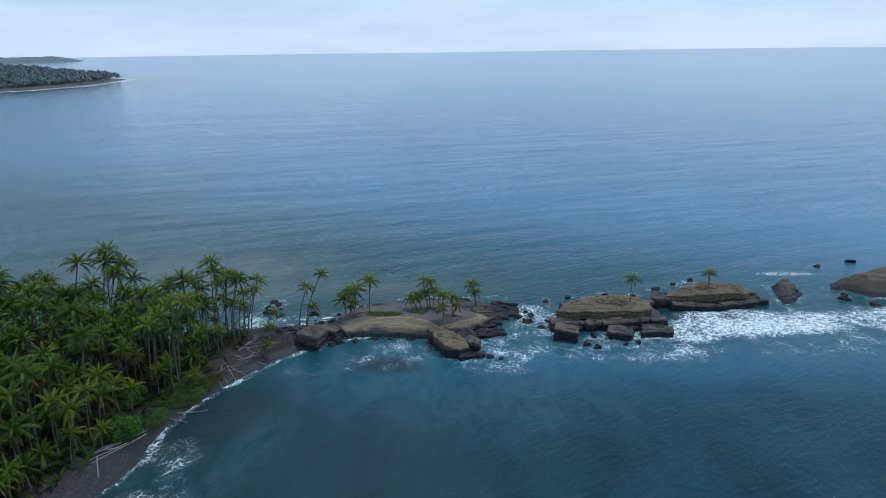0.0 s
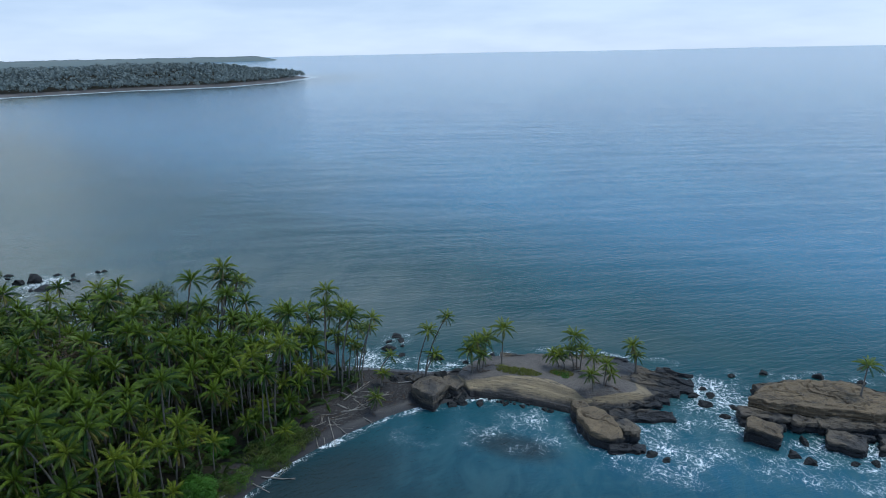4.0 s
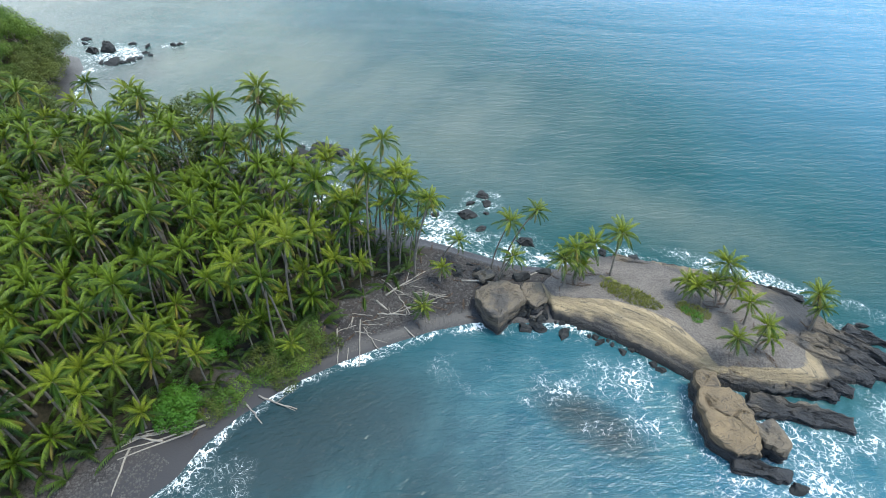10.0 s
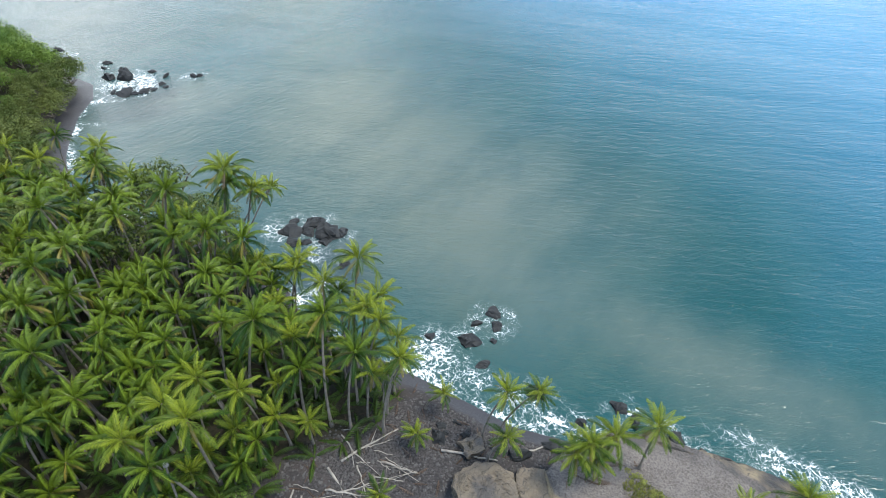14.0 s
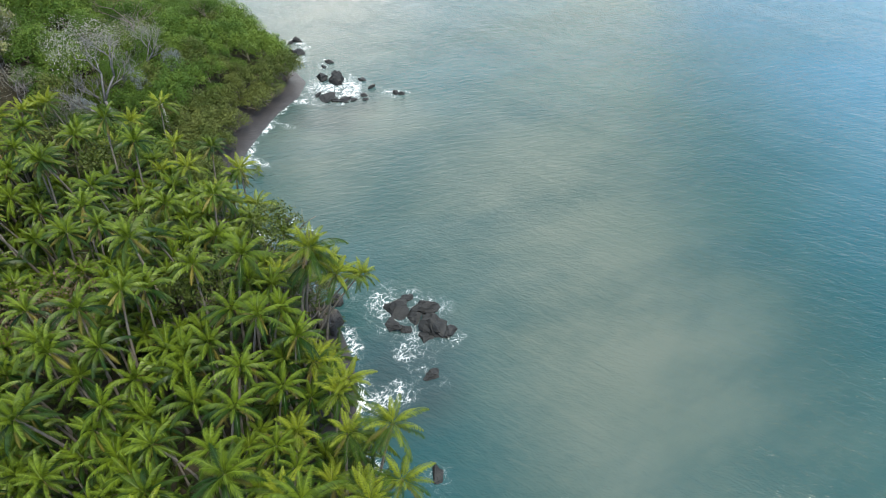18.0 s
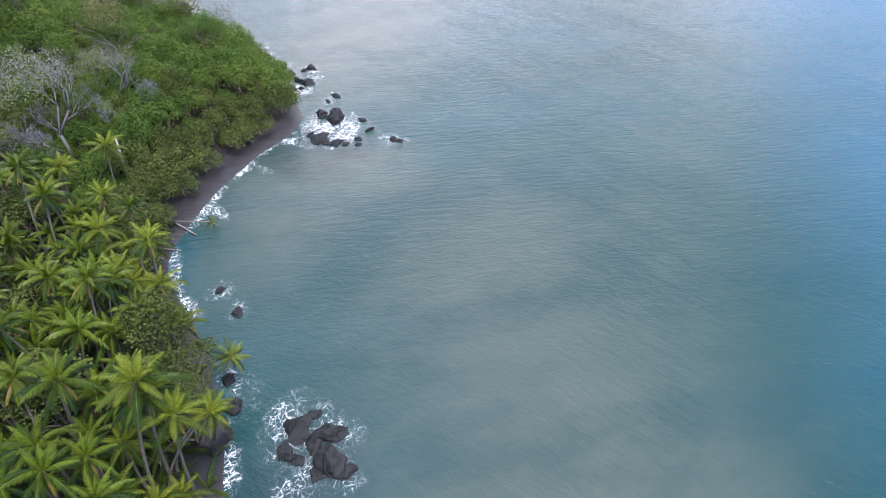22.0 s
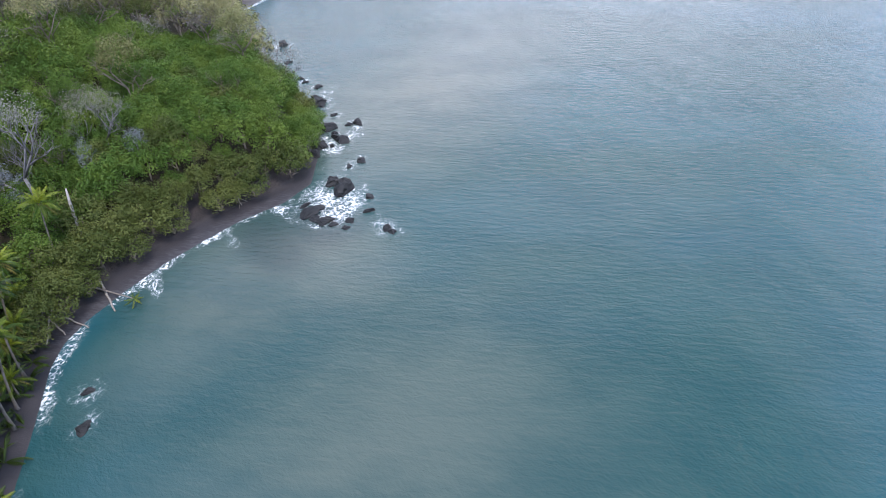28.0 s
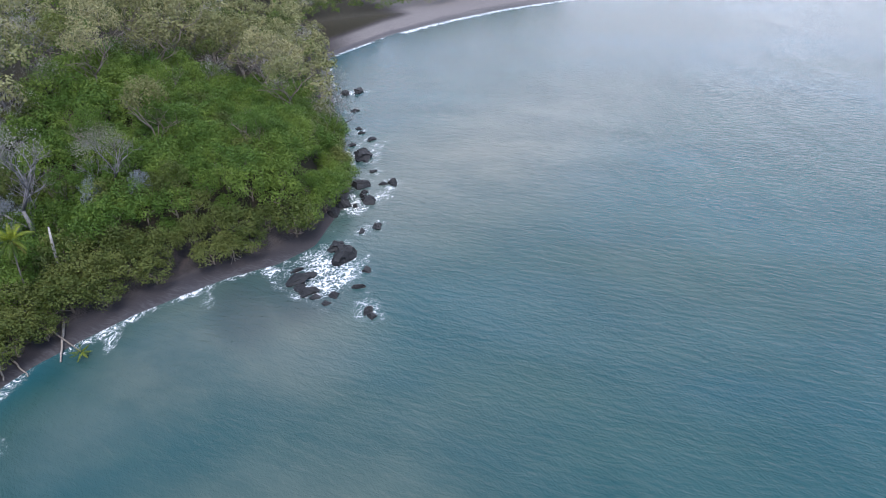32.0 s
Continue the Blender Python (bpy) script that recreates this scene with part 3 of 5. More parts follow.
BODIES = [SPIT, BLOCK, PROW, ISLE_A, ISLE_B, ISLE_C, ISLE_D, CUBE, SLAB_A, SLAB_B, STUMP, SHELF]

# boulders: x, y, radius, height share
STONES_POINT = [(-50.4, 161.6, 1.5, .5), (-48.1, 159.7, 1.3, .5), (-51.1, 158.4, 1.0, .4), (-50.1, 154.9, 1.8, .5), (-45.8, 152.5, 1.1, .4), (-37.2, 153.0, 1.7, .6),
                (-30.6, 146.8, 1.6, .6), (-28.3, 146.2, 1.7, .6), (-33.2, 142.5, 1.5, .7), (-42.5, 138.5, 1.3, .8), (-26.5, 135.5, 1.4, .7), (-23.0, 136.2, 1.2, .6),
                (-28.6, 134.4, 1.3, .7), (-19, 157.6, 1.7, .5), (-62.7, 149.9, 1.2, .3), (10.5, 127.4, 1.2, .5), (12.5, 126.3, 1.0, .5), (19.5, 149.5, 1.3, .5)]
STONES_SEA = [(-51.9, 76.1, 2.6, .4), (-54.2, 75.2, 1.5, .4), (21.5, 146.2, 1.4, .6), (23.0, 150.5, 1.2, .6), (24.5, 143.0, 1.1, .6), (19.5, 155.0, 1.1, .5), (34.8, 133.2, 1.4, .6), (37.0, 131.8, 1.6, .5),
              (37.5, 137.6, 1.3, .7), (47.5, 134.0, 1.1, .5), (29, 160, 1.0, .5), (36, 163, 1.2, .5), (47, 163.5, 1.5, .7), (55, 163, 1.2, .5),
              (63, 168, 1.2, .5), (70, 172, 1.2, .5), (76, 175, 1.4, .5), (114, 159.5, 1.8, .4), (120, 154.5, 1.6, .4), (116, 162, 1.5, .4), (136, 190, 1.6, .5), (122, 186, 1.4, .4)]
STONES_BAY = [(-89.8, 160.4, 2.3, .5), (-85.4, 159.4, 3.0, .6), (-84.0, 161.4, 1.5, .5), (-91.5, 156.0, 3.0, .2), (-89, 153.8, 1.8, .22), (-77.4, 155.6, 1.4, .4),
              (-181.0, 173.6, 3.6, .62), (-184.0, 170.0, 2.2, .55), (-171.0, 167.2, 3.0, .17), (-168.3, 171.5, 2.2, .18), (-172.0, 180.0, 1.3, .4), (-177.4, 179.2, 1.2, .5),
              (-165.6, 184.2, 1.2, .6), (-164.6, 185.6, 1.0, .6), (-210.5, 163.2, 2.8, .65), (-203.5, 168.6, 2.4, .55), (-205.5, 166.5, 1.7, .5), (-214.0, 170.2, 1.8, .6)]
STONES_WEST = [(-213.0, 168.3, 1.2, .5), (-228.3, 156.4, 3.3, .5), (-239.2, 154.0, 1.5, .4), (-234, 150.5, 1.4, .4), (-278.5, 133.0, 2.8, .4), (-275.5, 128.5, 2.2, .5),
               (-193.5, 174.6, 1.6, .4), (-200.3, 163.5, 2.2, .7), (-196, 162.8, 1.8, .6), (-168.5, 176.5, 1.3, .4), (-190.5, 172.4, 1.0, .4), (-117.0, 148.4, 1.2, .3),
              (-98.5, 147.8, 1.8, .5), (-103.0, 146.8, 1.4, .5), (-123.5, 145.5, 1.1, .4), (-232, 154.5, 1.3, .4), (-219, 163, 1.0, .4), (-246, 147, 1.2, .4)]
STONES_REEF = [(-169, 169, 1.6, .24), (-173, 169.4, 1.5, .25), (-167, 173.4, 1.2, .25), (-165.6, 176, 1.1, .3), (-174, 165.8, 1.3, .25), (-89, 157.5, 1.5, .3), (-93.5, 158.5, 1.3, .35), (-87, 155.5, 1.2, .25), (-84.5, 157.6, 1.3, .35),
               (-208, 165.5, 1.2, .5), (-201, 166, 1.0, .5), (-225, 158.5, 1.1, .4), (-243, 149.5, 1.2, .4), (-260, 139, 1.4, .4), (-55, 152, 0.9, .3), (-47, 157, 0.8, .4), (15, 160, 1.0, .4), (22, 153, 0.9, .5), (27, 147, 0.9, .5), (44, 133, 0.9, .5)]
rng = random.Random(91)
STONES_RUBBLE = [(rng.uniform(-31.5, -26), rng.uniform(136.6, 143.5), rng.uniform(0.5, 1.1), rng.uniform(0.5, 0.9)) for _ in range(26)]
STONES_RUBBLE += [(x, float(np.interp(x, [-25, -19, -12, -8], [137.8, 138.2, 137.9, 137.0])) + rng.uniform(-0.9, 1.0), rng.uniform(0.3, 0.95), rng.uniform(0.4, 0.7)) for x in np.arange(-25, -8, 0.9) if rng.random() < 0.7]
STONES_RUBBLE += [(rng.uniform(-44, -36), rng.uniform(137, 142), rng.uniform(0.35, 0.8), 0.6) for _ in range(8)]
STONES_RUBBLE += [(-26.6, 157.6, 1.5, 0.4), (-24.4, 157.2, 1.4, 0.4), (-13.8, 156.8, 1.2, 0.4), (-22, 155.8, 1.1, 0.5), (-30, 152.6, 0.9, 0.5)]
STONES = STONES_RUBBLE + STONES_POINT + STONES_SEA + STONES_BAY + STONES_WEST + STONES_REEF

# foam fields: x, y, half length, half width, turn, strength
FOAM = [(-8, 162, 16, 4.5, 6, 0.62), (12, 163, 10, 4, 0, 0.5), (-44, 150, 16, 5, 0, 0.6), (76, 150, 20, 5, 2, 0.92), (27, 153, 14, 9, 0, 0.6), (44, 161, 18, 4, 0, 0.55), (-50.6, 79, 7, 6, 0, 0.54), (76, 143, 26, 9, 4, 1.1), (88, 144, 36, 10, 4, 0.98), (130, 146, 40, 13, 4, 0.96), (62, 138, 12, 6, 0, 0.92), (-10, 129, 26, 11, 5, 0.47), (12, 130, 20, 16, 0, 0.52), (24, 145, 13, 19, 0, 0.5), (44, 129, 34, 9, 0, 0.56), (-32, 124, 12, 9, 30, 0.3), (98, 132, 46, 10, 4, 0.4), (-50, 150, 16, 8, 0, 0.2), (108, 180, 17, 3, -2, 0.8), (24, 149, 10, 12, 0, 0.6), (45, 137.6, 16, 3.4, 2, 0.86), (30, 131, 20, 5, 5, 0.6),
        (15, 136, 8, 9, 0, 0.52), (-12, 134, 14, 5, 5, 0.5), (-16, 129, 12, 4, 20, 0.5), (2, 123, 9, 4, 0, 0.5), (-20, 158.4, 12, 3, 5, 0.72), (4, 163, 14, 3.4, 0, 0.7),
        (-36, 150, 12, 3.4, 0, 0.74), (-53, 149, 9, 4, 10, 0.6), (-89, 156, 13, 9, 0, 0.62), (-76, 149, 4, 7, 0, 0.6), (-174, 171, 13, 9, 35, 0.7), (-203, 168, 12, 6, -20, 0.6),
        (-50, 92, 7, 9, 0, 0.46), (-47, 82, 9, 8, 20, 0.4), (-100, 150, 9, 4, 0, 0.4), (-120, 146, 8, 4, -10, 0.34), (-166, 185, 4, 3, 0, 0.5), (-235, 156, 12, 5, -28, 0.5),
        (-278, 132, 10, 4, -28, 0.55), (-850, 1640, 12, 120, 0, 0.7), (-800, 1690, 12, 60, 30, 0.6), (-950, 1110, 8, 140, -40, 0.7), (-830, 1330, 8, 90, 0, 0.7), (-62, 80, 8, 4, 60, 0.45), (-150, 143.5, 10, 2.4, 28, 0.6), (-163, 152.3, 9, 2.4, 42, 0.66), (-137, 138, 8, 2, 5, 0.5), (-172, 160.5, 6, 3, 45, 0.62)]
# Reefs, plus two broad ovals that only darken the south cove's water.
REEFS_AND_COVE = [(-14, 124, 10, 4.5, -6, 1.1), (-18, 86, 36, 30, 20, 0.42), (20, 100, 40, 22, 0, 0.2), (-45, 103, 11, 22, -35, 0.9), (-55, 72, 16, 14, 0, 0.9), (-79, 152, 12, 10, 0, 0.7), (-168, 170, 13, 10, 30, 0.6), (-160, 163, 14, 8, 40, 0.5), (-85, 157, 12, 8, 0, 0.5)]
MILKY = [(6, 114, 46, 24, 0, 0.6), (-40, 92, 12, 20, -20, 0.55), (-10, 128, 24, 11, 10, 0.85), (20, 138, 18, 20, 0, 0.8), (45, 128, 45, 12, 0, 0.8), (95, 135, 50, 22, 0, 0.9), (20, 150, 10, 10, 0, 0.8), (-30, 118, 14, 12, 30, 0.5), (-52, 88, 6, 10, 0, 0.6)]


# Pale ovals: silty water, and bright sky reflection painted on as colour.
SILT_SHEEN = [(-150, 158, 24, 18, 35, 0.55), (-105, 190, 50, 32, -20, 0.5), (-75, 185, 40, 32, 0, 0.6), (-60, 172, 34, 18, 0, 0.5), (-150, 215, 60, 35, -30, 0.08), (-135, 158, 26, 14, -20, 0.3), (-158, 170, 28, 18, 40, 0.6), (-240, 190, 70, 30, -25, 0.6), (-20, 172, 45, 10, 0, 0.45)]


def ovals(rows, X, Y, inner=0.35, outer=1.15):
    out = np.zeros(X.shape)
    for cx, cy, a, b, turn, k in rows:
        c, s = math.cos(radians(turn)), math.sin(radians(turn))
        u, v = (X - cx) * c + (Y - cy) * s, -(X - cx) * s + (Y - cy) * c
        out = np.maximum(out, k * (1 - ss(np.sqrt((u / a) ** 2 + (v / b) ** 2), inner, outer)))
    return out


# ---- the sea ----
sx = axis([(-4900, -1200, 150), (-1200, -500, 30), (-500, -360, 5), (-360, 175, 1.4), (175, 600, 25), (600, 4900, 150)])
sy = axis([(-4900, -600, 250), (-600, 50, 30), (50, 200, 1.4), (200, 420, 4), (420, 1900, 30), (1900, 4900, 150)])
SX, SY = np.meshgrid(sx, sy)
far = np.hypot(SX, SY - 100)
SZ = np.minimum(46.0 * (np.clip(far - 2000, 0, None) / 2900) ** 1.6, 69.7 - 0.0048 * far)
coast_d = -signed(COAST, SX, SY)
near = (SX > -362) & (SX < 180) & (SY > 45) & (SY < 205)
foam = np.zeros(SX.shape)
nX, nY, nd = SX[near], SY[near], coast_d[near]
body_d = np.full(nX.shape, 1e9)
for poly in BODIES:
    body_d = np.minimum(body_d, -signed(poly, nX, nY))
for x, y, r, h in STONES:
    body_d = np.minimum(body_d, np.hypot(nX - x, nY - y) - r)
edge_w = 2.6 + 2.0 * wavy(nX, nY, 14, 21)
f = np.maximum((0.44 + 0.3 * wavy(nX, nY, 18, 6) + 0.45 * wavy(nX, nY, 6, 16)) * (1 - ss(np.abs(nd - 0.5), 0.3, edge_w)), 0.36 * (1 - ss(body_d, 0.0, 4.5 + 2.5 * wavy(nX, nY, 9, 4))))
f = np.maximum(f, ovals(FOAM, nX, nY) * (0.75 + 0.4 * wavy(nX, nY, 11, 9)))
foam[near] = f
farshore = (SX < -362) & (SY > 80)
foam[farshore] = np.maximum(ovals(FOAM, SX[farshore], SY[farshore]), np.where(SX[farshore] > -520, 0.75 * (1 - ss(np.abs(coast_d[farshore] - 1.5), 1, 5)), 1.15 * (1 - ss(np.abs(coast_d[farshore] - 6), 3, 30))))
line = SY - (178 - 0.45 * SX)
shallow = ss(SY, 118, 145) * (1 - ss(line, 0, 130))
shallow = np.maximum(shallow, ss(-SX, 70, 150) * np.where(SX < -150, ss(SY, 20, 60), ss(SY, 118, 145)) * (1 - ss(coast_d, 40, 330)))
south = (1 - ss(SY, 100, 142)) * ss(SX, -95, -65)
shallow = np.maximum(shallow, 0.75 * (1 - ss(coast_d, 2, 45)))
sea_me, sea_used = grid_mesh("sea", sx, sy, SZ, coast_d > -8, M_SEA)
for key, arr in (("foam", foam), ("shallow", shallow), ("reef_and_cove", ovals(REEFS_AND_COVE, SX, SY)), ("milky", ovals(MILKY, SX, SY)), ("south", south), ("silt_sheen", ovals(SILT_SHEEN, SX, SY, 0.0, 1.5))):
    a = sea_me.attributes.new(key, "FLOAT", "POINT")
    a.data.foreach_set("value", np.clip(arr, 0, 1.2).ravel()[sea_used].astype(np.float32))
tagged(new("water", sea_me), "blue green sea with rippled surface and white foam", "sea", kind="structure")


# ---- rock bodies ----
def rock_body(poly, step, top, steep, bed, seed, rough=0.5, dips=(0.0, 0.0), gravel=None):
    """A bedded rock over an outline: steep sides cut into ledges, an uneven top."""
    px, py = [p[0] for p in poly], [p[1] for p in poly]
    xs = np.arange(min(px) - 1.6, max(px) + 1.6, step)
    ys = np.arange(min(py) - 1.6, max(py) + 1.6, step)
    X, Y = np.meshgrid(xs, ys)
    s = signed(poly, X, Y) + min(0.7, 1.3 * rough) * wavy(X, Y, 3.6, seed) + 0.4 * wavy(X, Y, 1.0, seed + 5)
    cap = top(X, Y) + rough * 0.6 * wavy(X, Y, 4.5, seed + 11) + rough * 0.3 * wavy(X, Y, 1.1, seed + 17)
    z = np.minimum(-1.0 + (s + 0.35) * steep, cap)
    u = z + dips[0] * X + dips[1] * Y + 0.15 * wavy(X, Y, 2.5, seed + 3)
    u = u + 0.22 * bed * np.sin(u * 2.3 / bed + seed)
    q = np.floor(u / bed)
    fr = u / bed - q
    stepped = (q + 0.12 * fr + 0.88 * ss(fr, 0.7, 0.97)) * bed - dips[0] * X - dips[1] * Y
    g = np.zeros(X.shape) if gravel is None else gravel(X, Y) * ss(cap - z, 0.3, 0.05)
    mix = 0.8 - 0.7 * g
    z = np.where(s > -0.6, z * (1 - mix) + stepped * mix, z)
    crack = np.abs(wavy(X + 0.3 * Y, Y, 5.5, seed + 23, 2))
    z = z - 0.9 * rough * rough * (1 - ss(crack, 0.0, 0.05)) * ss(z, 0.2, 1.2) * (1 - g)
    return xs, ys, z, s > -0.9, g


def rock_mesh(name, poly, origin, mat, *shape):
    xs, ys, Z, keep, g = rock_body(poly, *shape)
    me, used = grid_mesh(name, xs - origin[0], ys - origin[1], Z, keep, mat)
    a = me.attributes.new("gravel", "FLOAT", "POINT")
    a.data.foreach_set("value", g.ravel()[used].astype(np.float32))
    return me


def outcrop(label, poly, step, top, steep, bed, seed, mat, rough=0.5, dips=(0.0, 0.0), group="", gravel=None):
    cx, cy = sum(p[0] for p in poly) / len(poly), sum(p[1] for p in poly) / len(poly)
    root = empty("rock_outcrop", Matrix.Translation((cx, cy, 0)), label, "rock", group)
    part("bedrock", rock_mesh("bedrock", poly, (cx, cy), mat, step, top, steep, bed, seed, rough, dips, gravel), root)
    return root


def slab_mesh(poly, origin, z0, top, mat, seed, edge=0.35, step=0.36):
    """One bed of rock: an uneven outline, worn sides with a groove, a rounded upper edge and a rough top."""
    pts = []
    for p, q in zip(poly, poly[1:] + poly[:1]):
        n = max(1, int(math.hypot(q[0] - p[0], q[1] - p[1]) / step))
        pts += [(p[0] + (q[0] - p[0]) * i / n, p[1] + (q[1] - p[1]) * i / n) for i in range(n)]
    O = np.array(pts)
    d = np.roll(O, -2, 0) - np.roll(O, 2, 0)
    area = np.sum(O[:, 0] * np.roll(O[:, 1], -1) - O[:, 1] * np.roll(O[:, 0], -1))
    N = np.stack([-d[:, 1], d[:, 0]], 1) * np.sign(area)
    N = N / np.maximum(np.hypot(N[:, 0], N[:, 1])[:, None], 1e-6)
    O = O + N * (0.75 * wavy(O[:, 0], O[:, 1], 2.6, seed) + 0.32 * wavy(O[:, 0], O[:, 1], 0.8, seed + 4))[:, None]
    C = O.mean(0)
    T = top(O[:, 0], O[:, 1])
    rings = []
    for inset, f in ((0.3, 0.0), (0.1, 0.12), (0.0, 0.22), (0.24, 0.27), (0.24, 0.31), (0.0, 0.37), (-0.05, 0.52), (0.0, 0.60), (0.28, 0.64), (0.28, 0.67), (0.03, 0.73), (0.02, 0.9), (0.14, 0.98), (min(edge, 0.5), 1.0)):
        w = inset + 0.3 * wavy(O[:, 0] + 7 * f, O[:, 1] - 5 * f, 1.1, seed + 9) + 0.16 * wavy(O[:, 0] - 3 * f, O[:, 1] + 9 * f, 0.5, seed + 19, 2)
        R = O + N * w[:, None]
        rings.append(np.column_stack([R, z0 + (T - z0) * f]))
    E = rings[-1][:, :2]
    count = max(4, int(np.hypot(*(E - C).T).mean() / step / 1.2))
    for k in range(1, count):
        R = E + (C - E) * (k / count)
        z = top(R[:, 0], R[:, 1]) + (0.28 * np.round(2 * wavy(R[:, 0], R[:, 1], 4.0, seed + 2, 2)) + 0.24 * wavy(R[:, 0], R[:, 1], 1.0, seed + 3) + 0.12 * wavy(R[:, 0], R[:, 1], 0.45, seed + 13, 2) - 0.4 * (1 - ss(np.abs(wavy(R[:, 0] * 0.5, R[:, 1], 3.0, seed + 6, 2)), 0.0, 0.07))) * min(1, k / 2)
        rings.append(np.column_stack([R, z]))
    n = len(O)
    V = np.concatenate(rings + [np.array([[C[0], C[1], float(top(C[:1], C[1:])[0])]])])
    V[:, 0] -= origin[0]
    V[:, 1] -= origin[1]
    fs = [(r * n + i, r * n + (i + 1) % n, (r + 1) * n + (i + 1) % n, (r + 1) * n + i) for r in range(len(rings) - 1) for i in range(n)]
    fs += [((len(rings) - 1) * n + i, (len(rings) - 1) * n + (i + 1) % n, len(V) - 1) for i in range(n)]
    if area < 0:
        fs = [tuple(reversed(f)) for f in fs]
    return mesh_of("bed", V.tolist(), fs, mat)


def bed(root, poly, z0, top, seed, mat, edge=0.35, words=""):
    o = root.matrix_basis.translation
    fn = top if callable(top) else (lambda X, Y: np.full(np.shape(X), float(top)))
    part("rock_bed", slab_mesh(poly, (o.x, o.y), z0, fn, mat, seed, edge), root, words)


def rock(label, poly, top, seed, mat, edge=0.4, group=""):
    cx, cy = sum(p[0] for p in poly) / len(poly), sum(p[1] for p in poly) / len(poly)
    root = empty("rock_outcrop", Matrix.Translation((cx, cy, 0)), label, "rock", group)
    bed(root, poly, -0.9, top, seed, mat, edge)
    return root


def ledge(root, p, q, width, zp, zq, seed, mat, tilt=0.3):
    """One tilted bed of rock sticking out as a long rough slab."""
    P, Q = Vector(p), Vector(q)
    d = Q - P
    side = Vector((-d.y, d.x)).normalized()
    rng = random.Random(seed)
    n = 5
    poly = [P + d * (i / n) + side * -width * (0.5 - 0.22 * (i / n) ** 2) * rng.uniform(0.75, 1.2) for i in range(n + 1)]
    poly += [P + d * (i / n) + side * width * (0.5 - 0.22 * (i / n) ** 2) * rng.uniform(0.75, 1.2) for i in range(n, -1, -1)]

    def top(X, Y):
        t = np.clip(((X - P.x) * d.x + (Y - P.y) * d.y) / d.length_squared, 0, 1)
        across = (X - P.x) * side.x + (Y - P.y) * side.y
        return zp + (zq - zp) * t + tilt * across

    bed(root, [tuple(v) for v in poly], -0.8, top, seed + 50, mat, 0.25, "dark wet tilted rock bed")


def spit_top(X, Y):
    z = 3.7 - 0.125 * np.clip(Y - 141, 0, 30) - 0.15 * np.clip(X - 2, 0, 40) - 0.05 * np.clip(-14 - X, 0, 30)
    south = Y - np.interp(X, [-30, -27, -19, -12, -8, -3, 4, 10, 17], [140, 137.2, 139, 138.6, 137.8, 137, 139.5, 142.8, 149])
    face = 1.2 + (0.58 + 0.35 * ss(X, -12, -2)) * np.clip(south - 0.6, 0, 20)
    return np.maximum(np.minimum(z, face), 0.7 - 1.5 * ss(X, 8.8, 11))


def spit_gravel(X, Y):
    south = Y - np.interp(X, [-30, -27, -19, -12, -8, -3, 4, 10, 17], [140, 137.2, 139, 138.6, 137.8, 137, 139.5, 142.8, 149])
    edge = np.interp(X, [-30, -24, -16, -9, -5, -2, 6, 17], [3.0, 3.5, 5.2, 5.6, 3.6, 2.0, 2.6, 4])
    return ss(south, edge - 0.5, edge + 0.5) * (1 - ss(X, 6.5, 10)) * (1 - ss(Y, 155.5, 158.5))


spit = outcrop("long tan sandstone point with gravel top and tilted ledges", SPIT, 0.25, spit_top, 5.0, 0.42, 3, M_ROCK, 0.15, (0.04, 0.10), "", spit_gravel)
for row in (((-2, 139.4), (12.4, 143.6), 3.0, 2.0, 1.2, 1), ((2.4, 136.8), (15, 139.8), 3.0, 1.4, 1.0, 2), ((4, 146.2), (14.6, 145.4), 2.2, 2.2, 0.9, 3),
            ((5, 149.2), (17, 148.4), 2.3, 2.3, 0.9, 4), ((7, 151.8), (19.6, 150.8), 2.2, 2.1, 0.9, 5), ((8.4, 155.2), (20.4, 153.4), 2.1, 1.7, 0.8, 6),
            ((-6, 158.6), (6.8, 161.2), 1.9, 1.3, 0.8, 7), ((-16, 156.6), (-7, 158.8), 1.8, 1.5, 0.8, 8), ((-22, 154.6), (-12, 156.6), 2.0, 1.9, 1.0, 9),
            ((13, 157), (20.8, 157.4), 1.5, 1.1, 0.6, 10), ((5, 142.6), (13.4, 144.0), 1.6, 1.8, 0.8, 11)):
    ledge(spit, *row, M_ROCK_GREY)
block = rock("blocky brown sandstone stack standing in the surf", [(-3.4, 134.4), (-2.8, 131.8), (-0.2, 128.2), (3, 127), (5.8, 128.2), (5.2, 131.6), (2.6, 134.4), (0, 136)], lambda X, Y: 3.7 - 0.2 * np.clip(X + 1, 0, 9) - 0.10 * np.clip(131 - Y, 0, 9), 12, M_ROCK_CAP, 0.4)
bed(block, [(-5, 136.6), (-4.8, 134.6), (-3, 133.4), (-1.2, 134.8), (-1.8, 137)], -0.8, 3.7, 14, M_ROCK_BROWN, 0.35)
bed(block, [(3.9, 132.2), (5.6, 130), (8, 130), (8, 132.6), (5.6, 134)], -0.8, 2.7, 16, M_ROCK_GREY, 0.35, "dark rounded rock lump")
for row in (((1.5, 134.8), (5.8, 136.2), 2.2, 1.5, 1.0, 22), ((3, 127.2), (9.2, 128.4), 2.0, 1.2, 0.8, 23)):
    ledge(block, *row, M_ROCK_GREY, 0.1)
